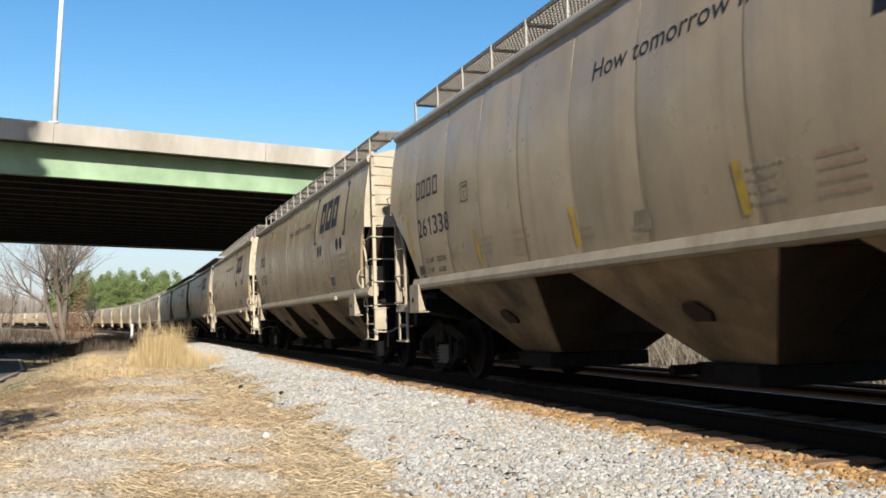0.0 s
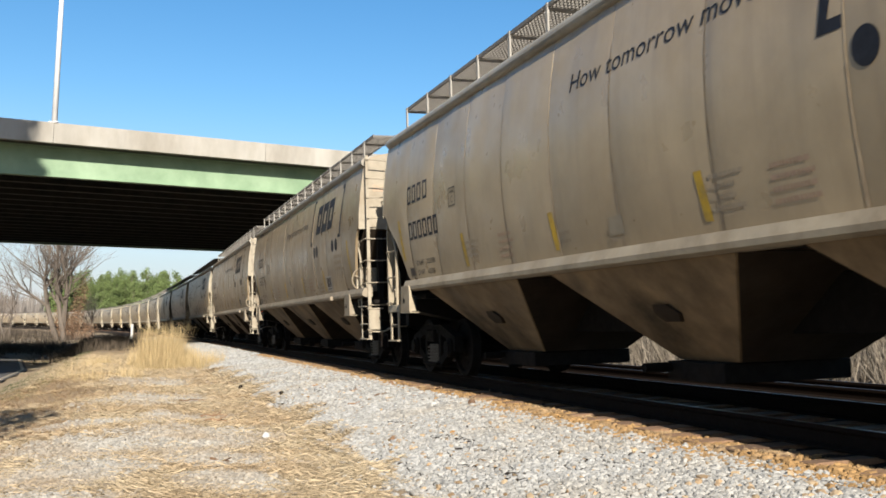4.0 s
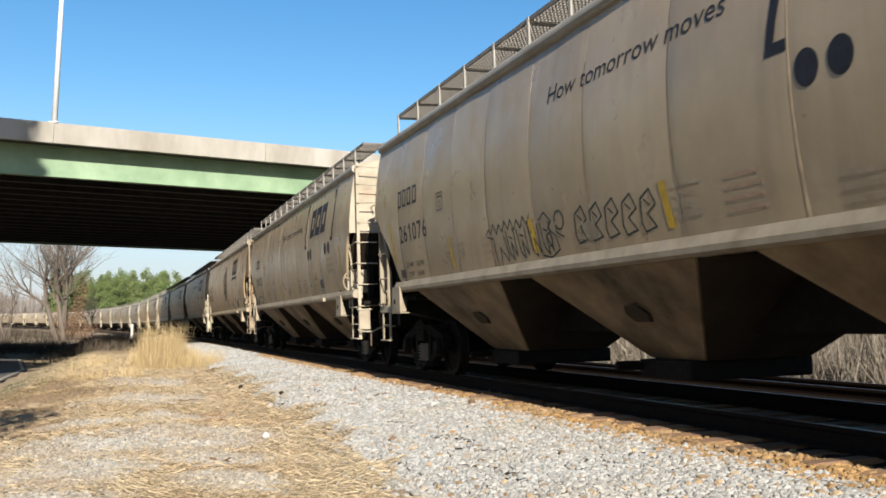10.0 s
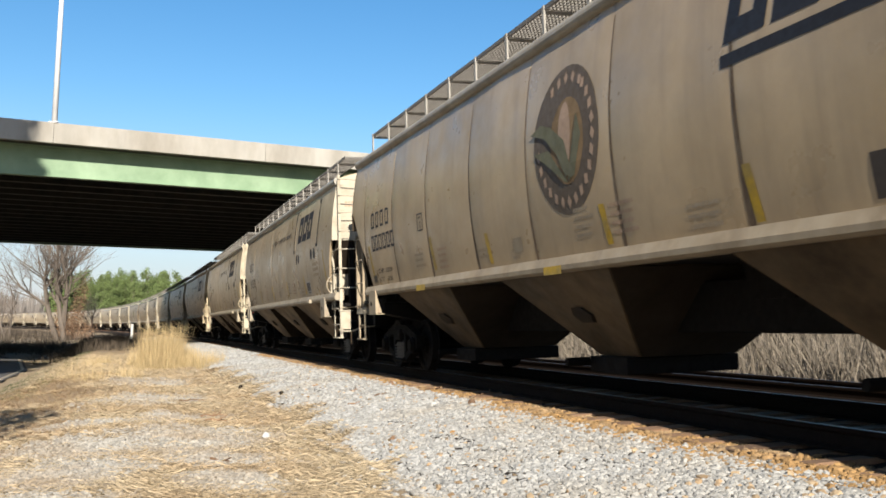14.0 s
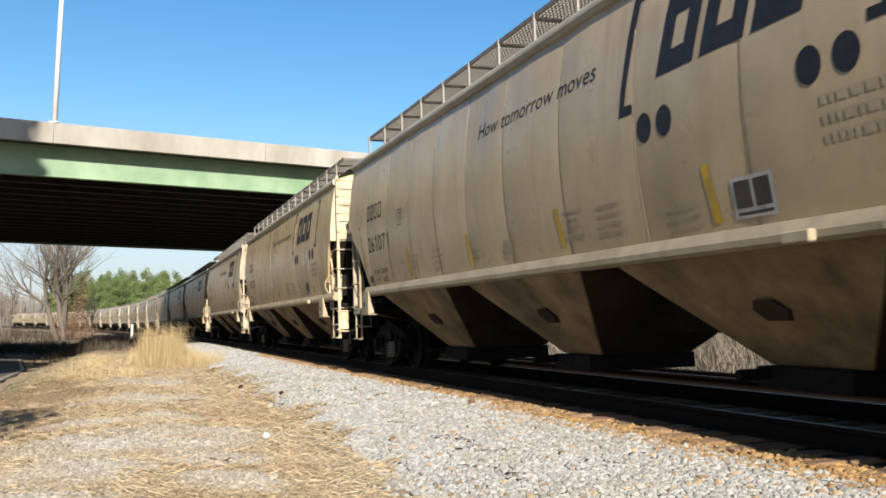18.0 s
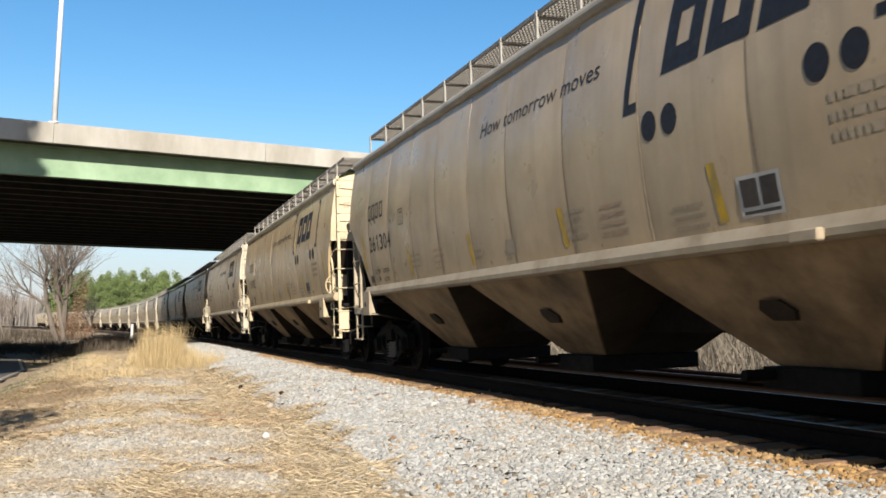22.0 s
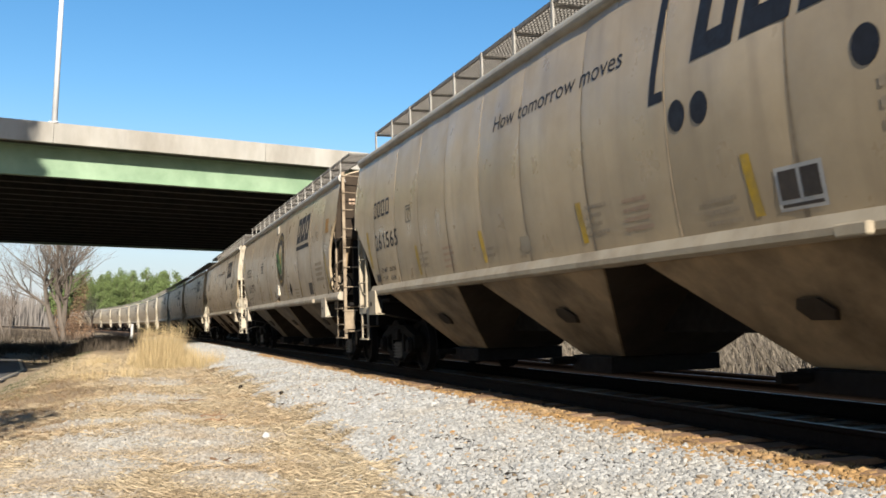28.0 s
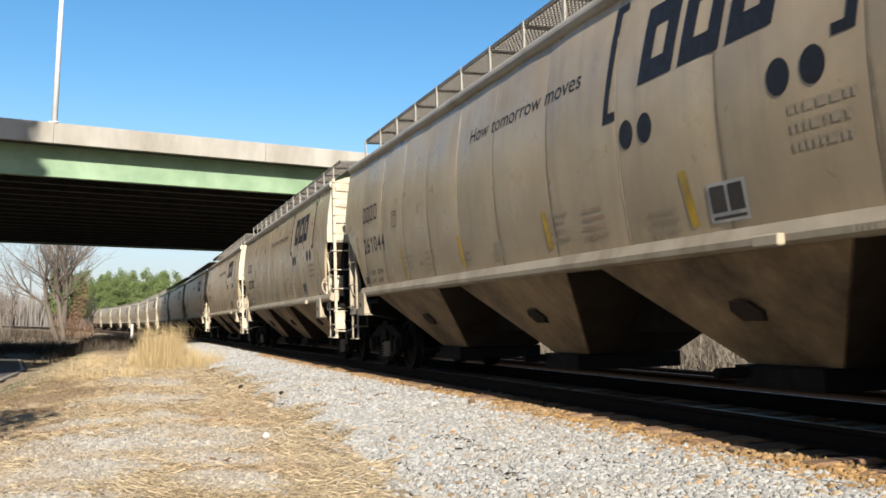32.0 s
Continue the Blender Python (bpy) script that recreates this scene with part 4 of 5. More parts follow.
    for x in (2.32, -2.12) if not old else (1.88, -3.05):
        bm = bmesh.new()
        prism(bm, [(x - .5, 1.44), (x + .5, 1.44), (x + .3, 1.02), (x - .3, 1.02)], "y", -.36, .36)
        part("ridge_plate", bm, UNDER, car)
    # trucks
    truck(car, truck_far)
    truck(car, truck_near)
    # ladders
    near_ladder(car, xr, 3.02 if old else 2.53)
    far_ladder(car, old)
    for x0, x1 in ((xr - .25, xr + .3), (XF + .05, XF - .5)):
        bm = bmesh.new()
        for x in (x0, x1):
            box(bm, x - .03, x + .03, -1.56, -1.52, .55, 2.5)
        for z in (2.49, 2.07, 1.64, 1.21, .85, .58):
            rod(bm, (x0, -1.57, z), (x1, -1.57, z), .013)
        part("ladder", bm, ENDP, car)
    bm = bmesh.new()
    for z in (3.52, 3.44):
        for y in np.arange(.78, 1.3, .075):
            box(bm, xr - .006, xr - .001, y, y + .055, z, z + .045)
    part("end_lettering", bm, DECAL_RED, car)
    # sill fittings
    bm = bmesh.new()
    box(bm, -5.5 + (xr + 8.05), -5.2 + (xr + 8.05), 1.60, 1.67, 1.37, 1.46, .012)
    part("roping_staple", bm, SILL, car)
    # markings
    strips = ((7.53, 1.88, 2.55), (4.56, 1.62, 2.08), (1.67, 1.63, 2.05), (-1.22, 1.65, 2.07), (-4.09, 1.62, 2.1), (-6.84, 1.66, 2.57))
    if old:
        strips = ((7.25, 1.62, 2.3), (3.55, 1.65, 2.15), (1.22, 1.6, 2.0), (-1.98, 1.6, 2.0), (-4.32, 1.58, 2.03), (-7.97, 1.60, 2.50))
    for x, z0, z1 in strips:
        lean = .22 * (-1 if x > 5 else (-.7 if x > -6 else -1)) * (z1 - z0)
        decal("reflective_strip", [[(x + lean, z0), (x + lean - .11, z0), (x - .11, z1), (x, z1)]], YELLOW, car, "yellow reflective strip")
    fx = [(4.38, 1.92, 3, .5, DECAL_FAINT), (1.5, 1.78, 2, .35, DECAL_FAINT), (3.2, 1.92, 4, .42, DECAL_RED), (-2.2, 1.95, 4, .5, DECAL_RED), (-1.42, 1.98, 4, .42, DECAL_FAINT),
          (-3.5, 1.78, 3, .5, DECAL_FAINT), (.4, 1.7, 3, .22, DECAL_FAINT)]
    for x, z, rows, ln_, m in fx:
        tagged(decal("small_lettering", bars(x, z, rows, ln_, .038, .05, rng), m, car), kind="stuff")
    decal("test_plate", [[(.32, 1.68), (.05, 1.68), (.05, 1.86), (.32, 1.86)]], SILL, car, "small pale stencil plate")
    cx, cz = (-.85, -.2) if old else (0, 0)
    decal("class_plate", [[(x + cx, z + cz) for x, z in q] for q in (
        ((4.89, 2.49), (4.61, 2.49), (4.61, 2.508), (4.89, 2.508)), ((4.89, 2.742), (4.61, 2.742), (4.61, 2.76), (4.89, 2.76)),
        ((4.89, 2.508), (4.872, 2.508), (4.872, 2.742), (4.89, 2.742)), ((4.628, 2.508), (4.61, 2.508), (4.61, 2.742), (4.628, 2.742)))], DECAL_GREY if not old else DECAL_DARK, car)
    decal("card_holder", [[(7.18, 1.59), (6.86, 1.59), (6.86, 1.76), (7.18, 1.76)]], SILL, car)
    decal("card_holder_field", [[(7.13, 1.62), (6.91, 1.62), (6.91, 1.74), (7.13, 1.74)]], PANELM, car).location.y = .003
    # reporting mark, drawn as plain shapes
    zz = 2.59 if old else 2.755
    for x in (6.90, 6.58, 6.26, 5.94) if old else (6.95, 6.67, 6.39, 6.10):
        decal("mark_shape", frame_shape(x, zz, .20, .285, 0, .042), DECAL_DARK, car, "dark painted mark")
    for q, text, ln_ in ((1.77, "LD LMT", .40), (1.615, "LT WT", .34)):
        wrap("weight_lettering", lettering(text, 6.74, q, .075, ln_, 0, .01), DECAL_GREY, car, "small worn dark lettering", .004, seams)
    for q, text, ln_ in ((1.77, "222700", .40), (1.615, "63300", .32)):
        wrap("weight_lettering", lettering(text, 6.22, q, .075, ln_, 0, .01), DECAL_GREY, car, "small worn dark lettering", .004, seams)
    wrap("class_letter", lettering("C", 4.78 + cx, 2.535 + cz, .1, .075, 0, .01), DECAL_GREY, car, "", .004, seams)
    tagged(decal("class_line", bars(4.82 + cx, 2.68 + cz, 1, .12, .03, .01, rng), DECAL_GREY, car), kind="stuff")
    if old:
        logo = empty("emblem")
        logo.parent = car
        tagged(logo, "round dark emblem with corn cob and green leaves")
        decal("emblem_disc", [disc(-1.36, 2.76, .79, .79, 36)], PANELM, logo, "dark brown disc")
        ring = []
        for k in range(22):
            a = math.radians(118 + k * 14.0) if k > 4 else math.radians(60 + k * 15)
            cx, cz = -1.36 - .66 * math.cos(a), 2.76 + .66 * math.sin(a)
            ring.append([(cx + .05 * math.cos(b + a), cz + .07 * math.sin(b + a)) for b in np.linspace(0, 2 * math.pi, 5)[:-1]])
        tagged(decal("emblem_ring", ring, YELLOW, logo, "yellow blocks round the rim"), kind="stuff").location.y = .004
        decal("emblem_field", [disc(-1.42, 2.74, .40, .46, 24)], ENDP, logo, "dusty white centre").location.y = .004
        decal("corn_cob", [disc(-1.38, 2.80, .15, .36, 18)], YELLOW, logo, "yellow corn cob").location.y = .008
        leaf = [[(x + .52, z) for x, z in q] for q in (
            [(-1.55, 2.95), (-1.3, 3.02), (-1.02, 2.95), (-1.4, 2.85), (-1.72, 2.62), (-1.9, 2.36), (-2.05, 2.40), (-1.9, 2.75)],
            [(-1.5, 2.7), (-1.1, 2.72), (-1.5, 2.52), (-1.85, 2.32), (-1.95, 2.30)], [(-2.2, 3.0), (-2.3, 2.75), (-2.12, 2.36), (-1.95, 2.32), (-2.1, 2.7)])]
        decal("corn_leaves", leaf, GREENLEAF, logo, "green leaves").location.y = .012
        for k in range(3):
            decal("logo_shape", frame_shape(-4.22 - k * .60, 2.98, .52, .64, .14, .17), DECAL_DARK, car, "heavy slanted dark shape")
        decal("logo_underline", [[(-4.18, 2.80), (-6.05, 2.80), (-6.05, 2.90), (-4.18, 2.90)]], DECAL_DARK, car)
        decal("data_panel", [[(-5.65, 1.6), (-6.1, 1.6), (-6.1, 1.9), (-5.65, 1.9)]], PANELM, car)
        decal("diamond_patch", [[(-2.85, 2.06), (-3.05, 1.84), (-2.85, 1.62), (-2.65, 1.84)]], UNDER, car, "dark diamond patch")
        decal("orange_label", [[(-8.25, 2.91), (-8.58, 2.91), (-8.58, 3.23), (-8.25, 3.23)]], ORANGE, car)
        decal("yellow_label", [[(7.98, 2.90), (7.70, 2.90), (7.70, 3.21), (7.98, 3.21)]], YELLOW, car, "faded yellow square label")
        tagged_text("small_lettering", bars(-6.8, 2.25, 4, .8, .07, .05, rng), DECAL_FAINT, car)
        decal("wheel_label", [[(2.99, 2.57), (2.35, 2.57), (2.35, 2.60), (2.99, 2.60)], [(2.99, 2.86), (2.35, 2.86), (2.35, 2.89), (2.99, 2.89)], [(2.99, 2.60), (2.96, 2.60), (2.96, 2.86), (2.99, 2.86)],
                              [(2.38, 2.60), (2.35, 2.60), (2.35, 2.86), (2.38, 2.86)]] + bars(2.9, 2.75, 2, .45, .06, .03, rng), DECAL_DARK, car, "small framed label", .005)
        for x0, x1, z0, z1 in ((-.34, -.72, 3.57, 3.80), (-.28, -.70, 1.73, 2.06)):
            bm = bmesh.new()
            box(bm, x1, x0, 1.50, side_y((z0 + z1) / 2) + .035, z0, z1, .012)
            part("cover_plate", bm, ENDP, car, "small pale cover plate with rust runs below")
            decal("rust_run", [[(x0 - .02, z0 - .01), (x0 - .16, z0 - .01), (x0 - .13, z0 - .2), (x0 - .06, z0 - .26)]], SEAMSTAIN, car)
        for x in (4.1, -.75):
            decal("sill_mark", [[(x, 1.36), (x - .45, 1.36), (x - .45, 1.45), (x, 1.45)]], YELLOW, car, lift=.022)
        for sg in (1,):
            for dx in (.15, .5):
                bm = bmesh.new()
                prism(bm, [(xr + dx, 3.0), (xr + dx + .16, 3.0), (xr + dx + .75, 1.5), (xr + dx + .59, 1.5)], "y", 1.25, 1.33)
                part("slanted_end_post", bm, HOPPER, car)
    else:
        wrap("slogan", lettering("How tomorrow moves", .98, 3.235, .185, 3.32, .22), DECAL_DARK, car, "dark italic lettering")
        lx, rx = -2.92, -6.36
        decal("logo_bracket", [[(lx + .08, 2.74), (lx - .16, 2.74), (lx - .16, 2.83), (lx - .03, 2.83), (lx - .24, 3.76), (lx - .36, 3.76), (lx - .36, 3.83), (lx - .13, 3.83)]], DECAL_BLUE, car)
        decal("logo_bracket", [[(rx + .30, 2.71), (rx + .08, 2.71), (rx - .16, 3.81), (rx + .08, 3.81), (rx + .08, 3.73), (rx - .04, 3.73), (rx + .17, 2.79), (rx + .30, 2.79)]], DECAL_BLUE, car)
        for k in range(3):
            decal("logo_shape", frame_shape(-3.52 - k * .68, 2.97, .58, .66, .17, .19), DECAL_BLUE, car, "heavy slanted navy shape")
        for x in (-3.28, -3.62, -5.50, -5.86):
            decal("logo_dot", [disc(x, 2.57, .128, .135)], DECAL_BLUE, car)
        decal("data_panel_border", [[(-4.45, 1.62), (-4.97, 1.62), (-4.97, 1.94), (-4.45, 1.94)]], WHITE, car)
        decal("data_panel", [[(-4.49, 1.70), (-4.69, 1.70), (-4.69, 1.91), (-4.49, 1.91)], [(-4.73, 1.70), (-4.93, 1.70), (-4.93, 1.91), (-4.73, 1.91)],
                             [(-4.49, 1.645), (-4.93, 1.645), (-4.93, 1.67), (-4.49, 1.67)]], PANELM, car).location.y = .004
        tagged_text("small_lettering", bars(-5.58, 2.28, 3, .7, .07, .06, rng), DECAL_FAINT, car)
        tagged_text("sill_lettering", bars(-6.1, 1.40, 1, .6, .05, .03, rng), DECAL_FAINT, car, lift=.020)
    return car


def graffiti(car):
    rng = random.Random(4)
    bm = bmesh.new()
    x = 2.35

    def stroke(pts, w=.014):
        for a, b in zip(pts, pts[1:]):
            a, b = Vector(a), Vector(b)
            d = b - a
            if d.length < 1e-4:
                continue
            q = Vector((-d.y, d.x)).normalized() * w
            e = d.normalized() * w * .6
            vs = [bm.verts.new((p.x, 0, p.y)) for p in (a + q - e, b + q + e, b - q + e, a - q - e)]
            bm.faces.new(vs)
    # row of jagged outlined shapes
    top = [(2.35 - .12 * i, 2.02 + (.10 if i % 2 else -.06) + .02 * math.sin(i)) for i in range(21)]
    stroke([(2.3, 1.98), (2.05, 1.92), (2.0, 1.45), (1.85, 1.38), (1.8, 1.75), (1.55, 1.5), (1.5, 1.6), (1.62, 1.95)])
    stroke([(2.35, 2.0), (2.2, 2.1)] + [(p[0], p[1] + .05) for p in top[2:16]])
    for k in range(4):
        cx = 1.5 - k * .42
        stroke([(cx, 2.0), (cx - .06, 1.62), (cx - .2, 1.5), (cx - .16, 1.8), (cx - .34, 1.55), (cx - .3, 2.0)])
        stroke([(cx - .1, 1.9), (cx - .22, 1.86)])
    stroke(disc(-.02, 1.72, .09, .10, 12) + [disc(-.02, 1.72, .09, .10, 12)[0]])
    stroke([(.25, 2.05), (.05, 2.15), (-.15, 2.0), (-.02, 1.9), (-.25, 1.75), (-.3, 1.55), (.0, 1.45), (.3, 1.5)])
    stroke(disc(-.42, 1.98, .14, .14, 12) + [(-.3, 1.8), (-.5, 1.72)])
    for k in range(5):
        cx = -.85 - k * .42
        stroke([(cx, 1.7), (cx - .05, 2.0), (cx - .25, 2.1), (cx - .35, 1.9), (cx - .15, 1.8), (cx - .3, 1.62), (cx - .05, 1.58), (cx, 1.7)])
        stroke([(cx - .12, 1.98), (cx - .22, 1.9)])
    for v in bm.verts:
        v.co.x, v.co.z = 3.05 + (v.co.x - 2.35) * .80, 1.60 + (v.co.z - 1.5) * .72
    tagged(wrap("graffiti", bm, GRAFF, car, "", .004), "dark outlined graffiti scrawl", kind="stuff")


NUMBERS = ["", "261338", "261301", "", "261272", "261365", "261076", "261321", "old:", "261575", "261071", "261028", "261304", "261035", "", "261565", "old:265170", "261044"] + [""] * 12
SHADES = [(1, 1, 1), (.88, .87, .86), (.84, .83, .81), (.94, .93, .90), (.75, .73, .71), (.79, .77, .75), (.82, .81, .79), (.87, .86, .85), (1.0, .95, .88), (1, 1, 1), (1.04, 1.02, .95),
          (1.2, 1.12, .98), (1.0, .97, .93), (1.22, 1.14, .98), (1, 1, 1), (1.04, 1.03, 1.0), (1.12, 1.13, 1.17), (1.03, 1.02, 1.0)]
SLACK = [0, -.01, -.02, -.05, -.12, -.24, -.30, -.10, -.06, .02, -.02, -.05, -.08, -.09, -.06, -.07, 0, 0]
TRAIN = []


def train():
    proto = {"new": hopper_car("new"), "old": hopper_car("old")}
    used = set()
    rear = 18.01 - 18.5
    rng = random.Random(21)
    for i, num in enumerate(NUMBERS):
        kind = "old" if num.startswith("old:") else "new"
        if i:
            rear += 19.65 if kind == "old" else 18.50
        place = rear - 8.28 + (SLACK[i] if i < len(SLACK) else 0)
        m = track_pose(place)
        if kind in used:
            car = copy_thing(proto[kind], m)
        else:
            car = proto[kind]
            car.matrix_basis = m
            used.add(kind)
        TRAIN.append((car, place))
        # farther cars get a paler tint in place of stronger sun on the curve
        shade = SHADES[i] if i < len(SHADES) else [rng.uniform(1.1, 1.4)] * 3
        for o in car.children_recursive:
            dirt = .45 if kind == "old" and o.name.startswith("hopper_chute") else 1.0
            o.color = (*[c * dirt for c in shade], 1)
        look_ = "older tan covered hopper car with round emblem" if kind == "old" else "dusty tan covered hopper car"
        tagged(car, f"{look_}, {'graffiti along its side' if num == '261076' else 'rolling on the track'}", "rail car", "cars of the train")
    for (car, _), num in zip(TRAIN, NUMBERS):
        digits = num.replace("old:", "")
        old = num[:1] == "o"
        if digits:
            painted_digits(digits, 6.55 if old else 6.93, 2.03 if old else 2.175, .28, 1.70 if old else 1.50, car, OLD_SEAMS if old else NEW_SEAMS)
        else:
            for k in range(6):
                x = 6.93 - k * .25
                decal("digit", frame_shape(x, 2.18, .19, .28, 0, .042), DECAL_DARK, car, "dark painted mark", .004, OLD_SEAMS if old else NEW_SEAMS)
        if num[:1] == "o":
            # what only one of the two older cars carries
            if not digits:
                for o in car.children_recursive:
                    for start, m in (("emblem_disc", FADED_BROWN), ("emblem_ring", DECAL_RED), ("emblem_field", HOPPER), ("corn_cob", DECAL_RED), ("corn_leaves", FADED_GREEN)):
                        if o.name.startswith(start):
                            o.material_slots[0].link = "OBJECT"
                            o.material_slots[0].material = m
                        if o.name.startswith(("emblem_disc", "emblem_ring", "corn_")) and o.get("label"):
                            o["label"] = "faded brown emblem paint"
            absent = ("sill_mark",) if digits else ("diamond_patch", "wheel_label", "cover_plate", "rust_run", "yellow_label")
            for o in [o for o in car.children if o.name.startswith(absent)]:
                bpy.data.objects.remove(o)
        if digits == "261076":
            graffiti(car)


# ---------------------------------------------------------------- loose stones, grass and straw
def stone_field(name, n, place, mat, lo, hi, seed, label):
    """n angular stones joined into one mesh. place(rng, n) gives x, y, z arrays."""
    rng = np.random.default_rng(seed)
    bm = bmesh.new()
    bmesh.ops.create_icosphere(bm, subdivisions=1, radius=1)
    bv = np.array([v.co[:] for v in bm.verts])
    bf = np.array([[v.index for v in f.verts] for f in bm.faces])
    bm.free()
    x, y, z = place(rng, n)
    n = len(x)
    size = rng.uniform(lo, hi, n) * rng.choice([1, 1, 1, 1.35], n)
    sc = np.stack([rng.uniform(.75, 1.35, n), rng.uniform(.6, 1.0, n), rng.uniform(.5, .85, n)], 1) * size[:, None]
    ang, tilt = rng.uniform(0, 2 * np.pi, n), rng.normal(0, .45, n)
    v = bv[None] * rng.uniform(.72, 1.2, (n, len(bv), 1)) * sc[:, None]
    ct, st = np.cos(tilt)[:, None], np.sin(tilt)[:, None]
    yy, zz = v[..., 1] * ct - v[..., 2] * st, v[..., 1] * st + v[..., 2] * ct
    ca, sa = np.cos(ang)[:, None], np.sin(ang)[:, None]
    xx, yy = v[..., 0] * ca - yy * sa, v[..., 0] * sa + yy * ca
    v = np.stack([xx + x[:, None], yy + y[:, None], zz + z[:, None] + size[:, None] * .25], 2).reshape(-1, 3)
    f = (bf[None] + (np.arange(n) * len(bv))[:, None, None]).reshape(-1, 3)
    return tagged(from_arrays(name, v, f, mat), label, "ballast stones", kind="stuff")


def shoulder(s0, s1, u0, u1):
    def place(rng, n):
        s = s0 + (s1 - s0) * rng.uniform(0, 1, n) ** 1.5
        u = rng.uniform(u0, u1, n) + rng.normal(0, .05, n)
        keep = u < toe(s) + .08
        s, u = s[keep], u[keep]
        x, y, _ = track_point(s, u)
        return x, y, np.maximum(bed_height(u), ground_height(x, y))
    return place


# places where gravel shows through the straw: x, y and half-widths
BARE = [(-3.3, 8.4, .8, 1.0), (-3.5, 10.3, 1.0, .62), (-2.75, 11.2, .9, 1.0), (-2.1, 9.6, .68, .8), (-4.4, 12.8, .75, .55), (-5.0, 17.2, .75, 1.6), (-3.6, 14.0, .5, .75),
        (-1.6, 7.9, .45, .45), (-3.0, 6.9, .65, .45), (-6.6, 22.5, .7, 1.6)]
# brown grass spots, laid also where shade falls on the bank
BROWN_SHADE_SPOTS = [(-4.6, 10.0, .6, .9), (-4.9, 11.9, .55, .8), (-6.2, 15.0, .8, 1.2), (-7.2, 18.5, 1.0, 1.8), (-5.4, 13.2, .6, .6), (-8.5, 21.0, .9, 2.5), (-9.5, 24.5, 1.0, 2.5)]


def cover_share(x, y, spots):
    """How deep a point lies in the nearest of the spots: 1 in the middle, 0 on the rim, less outside; the rims are ragged."""
    best = np.full(len(x), -9.0)
    wob = .28 * np.sin(5.1 * x + 2.0 * y) + .22 * np.sin(3.3 * y - 6.7 * x + 1.0) + .15 * np.sin(11.0 * x + 7.0 * y)
    for cx, cy, rx, ry in spots:
        best = np.maximum(best, 1 - np.hypot((x - cx) / rx, (y - cy) / ry))
    return best + wob * .55


def toe(s):
    """Ragged line, in metres from the track's middle, where straw ends on the ballast's foot."""
    return np.interp(s, [8, 10, 14, 16.4, 18.6, 25, 31, 36, 60], [3.9, 3.85, 3.5, 3.2, 3.45, 3.05, 3.1, 3.4, 3.5]) + .16 * np.sin(2.1 * s) + .12 * np.sin(5.3 * s + 1) + .06 * np.sin(13 * s)


def gravel_spots(rng, n):
    y = 5.5 + 24 * rng.uniform(0, 1, n * 6) ** 1.6
    x = rng.uniform(-1, 1, n * 6) * y * .45
    u, s = lateral(x, y)
    k = (u > toe(s) + .7) & (u < 8.2) & (cover_share(x, y, BARE) + rng.normal(0, .2, n * 6) > -.18)
    x, y = x[k][:n], y[k][:n]
    return x, y, ground_height(x, y) + .002


def spilled(rng, n):
    """Single ballast stones that have rolled out into the straw."""
    s = 6 + 26 * rng.uniform(0, 1, n) ** 1.4
    u = toe(s) + np.abs(rng.normal(0, .55, n)) - .1
    x, y, _ = track_point(s, u)
    return x, y, np.maximum(bed_height(u), ground_height(x, y))


def blades(name, x, y, z, length, width, lie, mat, seed, label, category):
    """Grass blades as tapered two-part strips; lie is the share by which they lean over."""
    rng = np.random.default_rng(seed)
    n = len(x)
    ang = rng.uniform(0, 2 * np.pi, n)
    lean = np.clip(rng.normal(lie, .16 if lie < .8 else .035, n), 0, .995)
    ln_ = length * rng.uniform(.3, 1.12, n)
    dx, dy = np.cos(ang), np.sin(ang)
    px, py = -dy * width / 2, dx * width / 2
    h1, h2 = ln_ * .55, ln_
    out1, out2 = lean * .45 * ln_, lean * ln_
    z1, z2 = h1 * np.sqrt(np.clip(1 - lean ** 2, .006, 1)), h2 * np.sqrt(np.clip(1 - (lean * 1.02) ** 2, .004, 1))
    base = np.stack([x, y, z - .01], 1)
    v = np.stack([
        base + np.stack([px, py, 0 * px], 1), base - np.stack([px, py, 0 * px], 1),
        base + np.stack([dx * out1 - px * .8, dy * out1 - py * .8, z1], 1), base + np.stack([dx * out1 + px * .8, dy * out1 + py * .8, z1], 1),
        base + np.stack([dx * out2, dy * out2, z2], 1)], 1).reshape(-1, 3)
    i = np.arange(n)[:, None] * 5
    f3 = np.concatenate([i + np.array([0, 1, 2]), i + np.array([0, 2, 3]), i + np.array([3, 2, 4])])
    return tagged(from_arrays(name, v, f3, mat), label, category, kind="stuff")


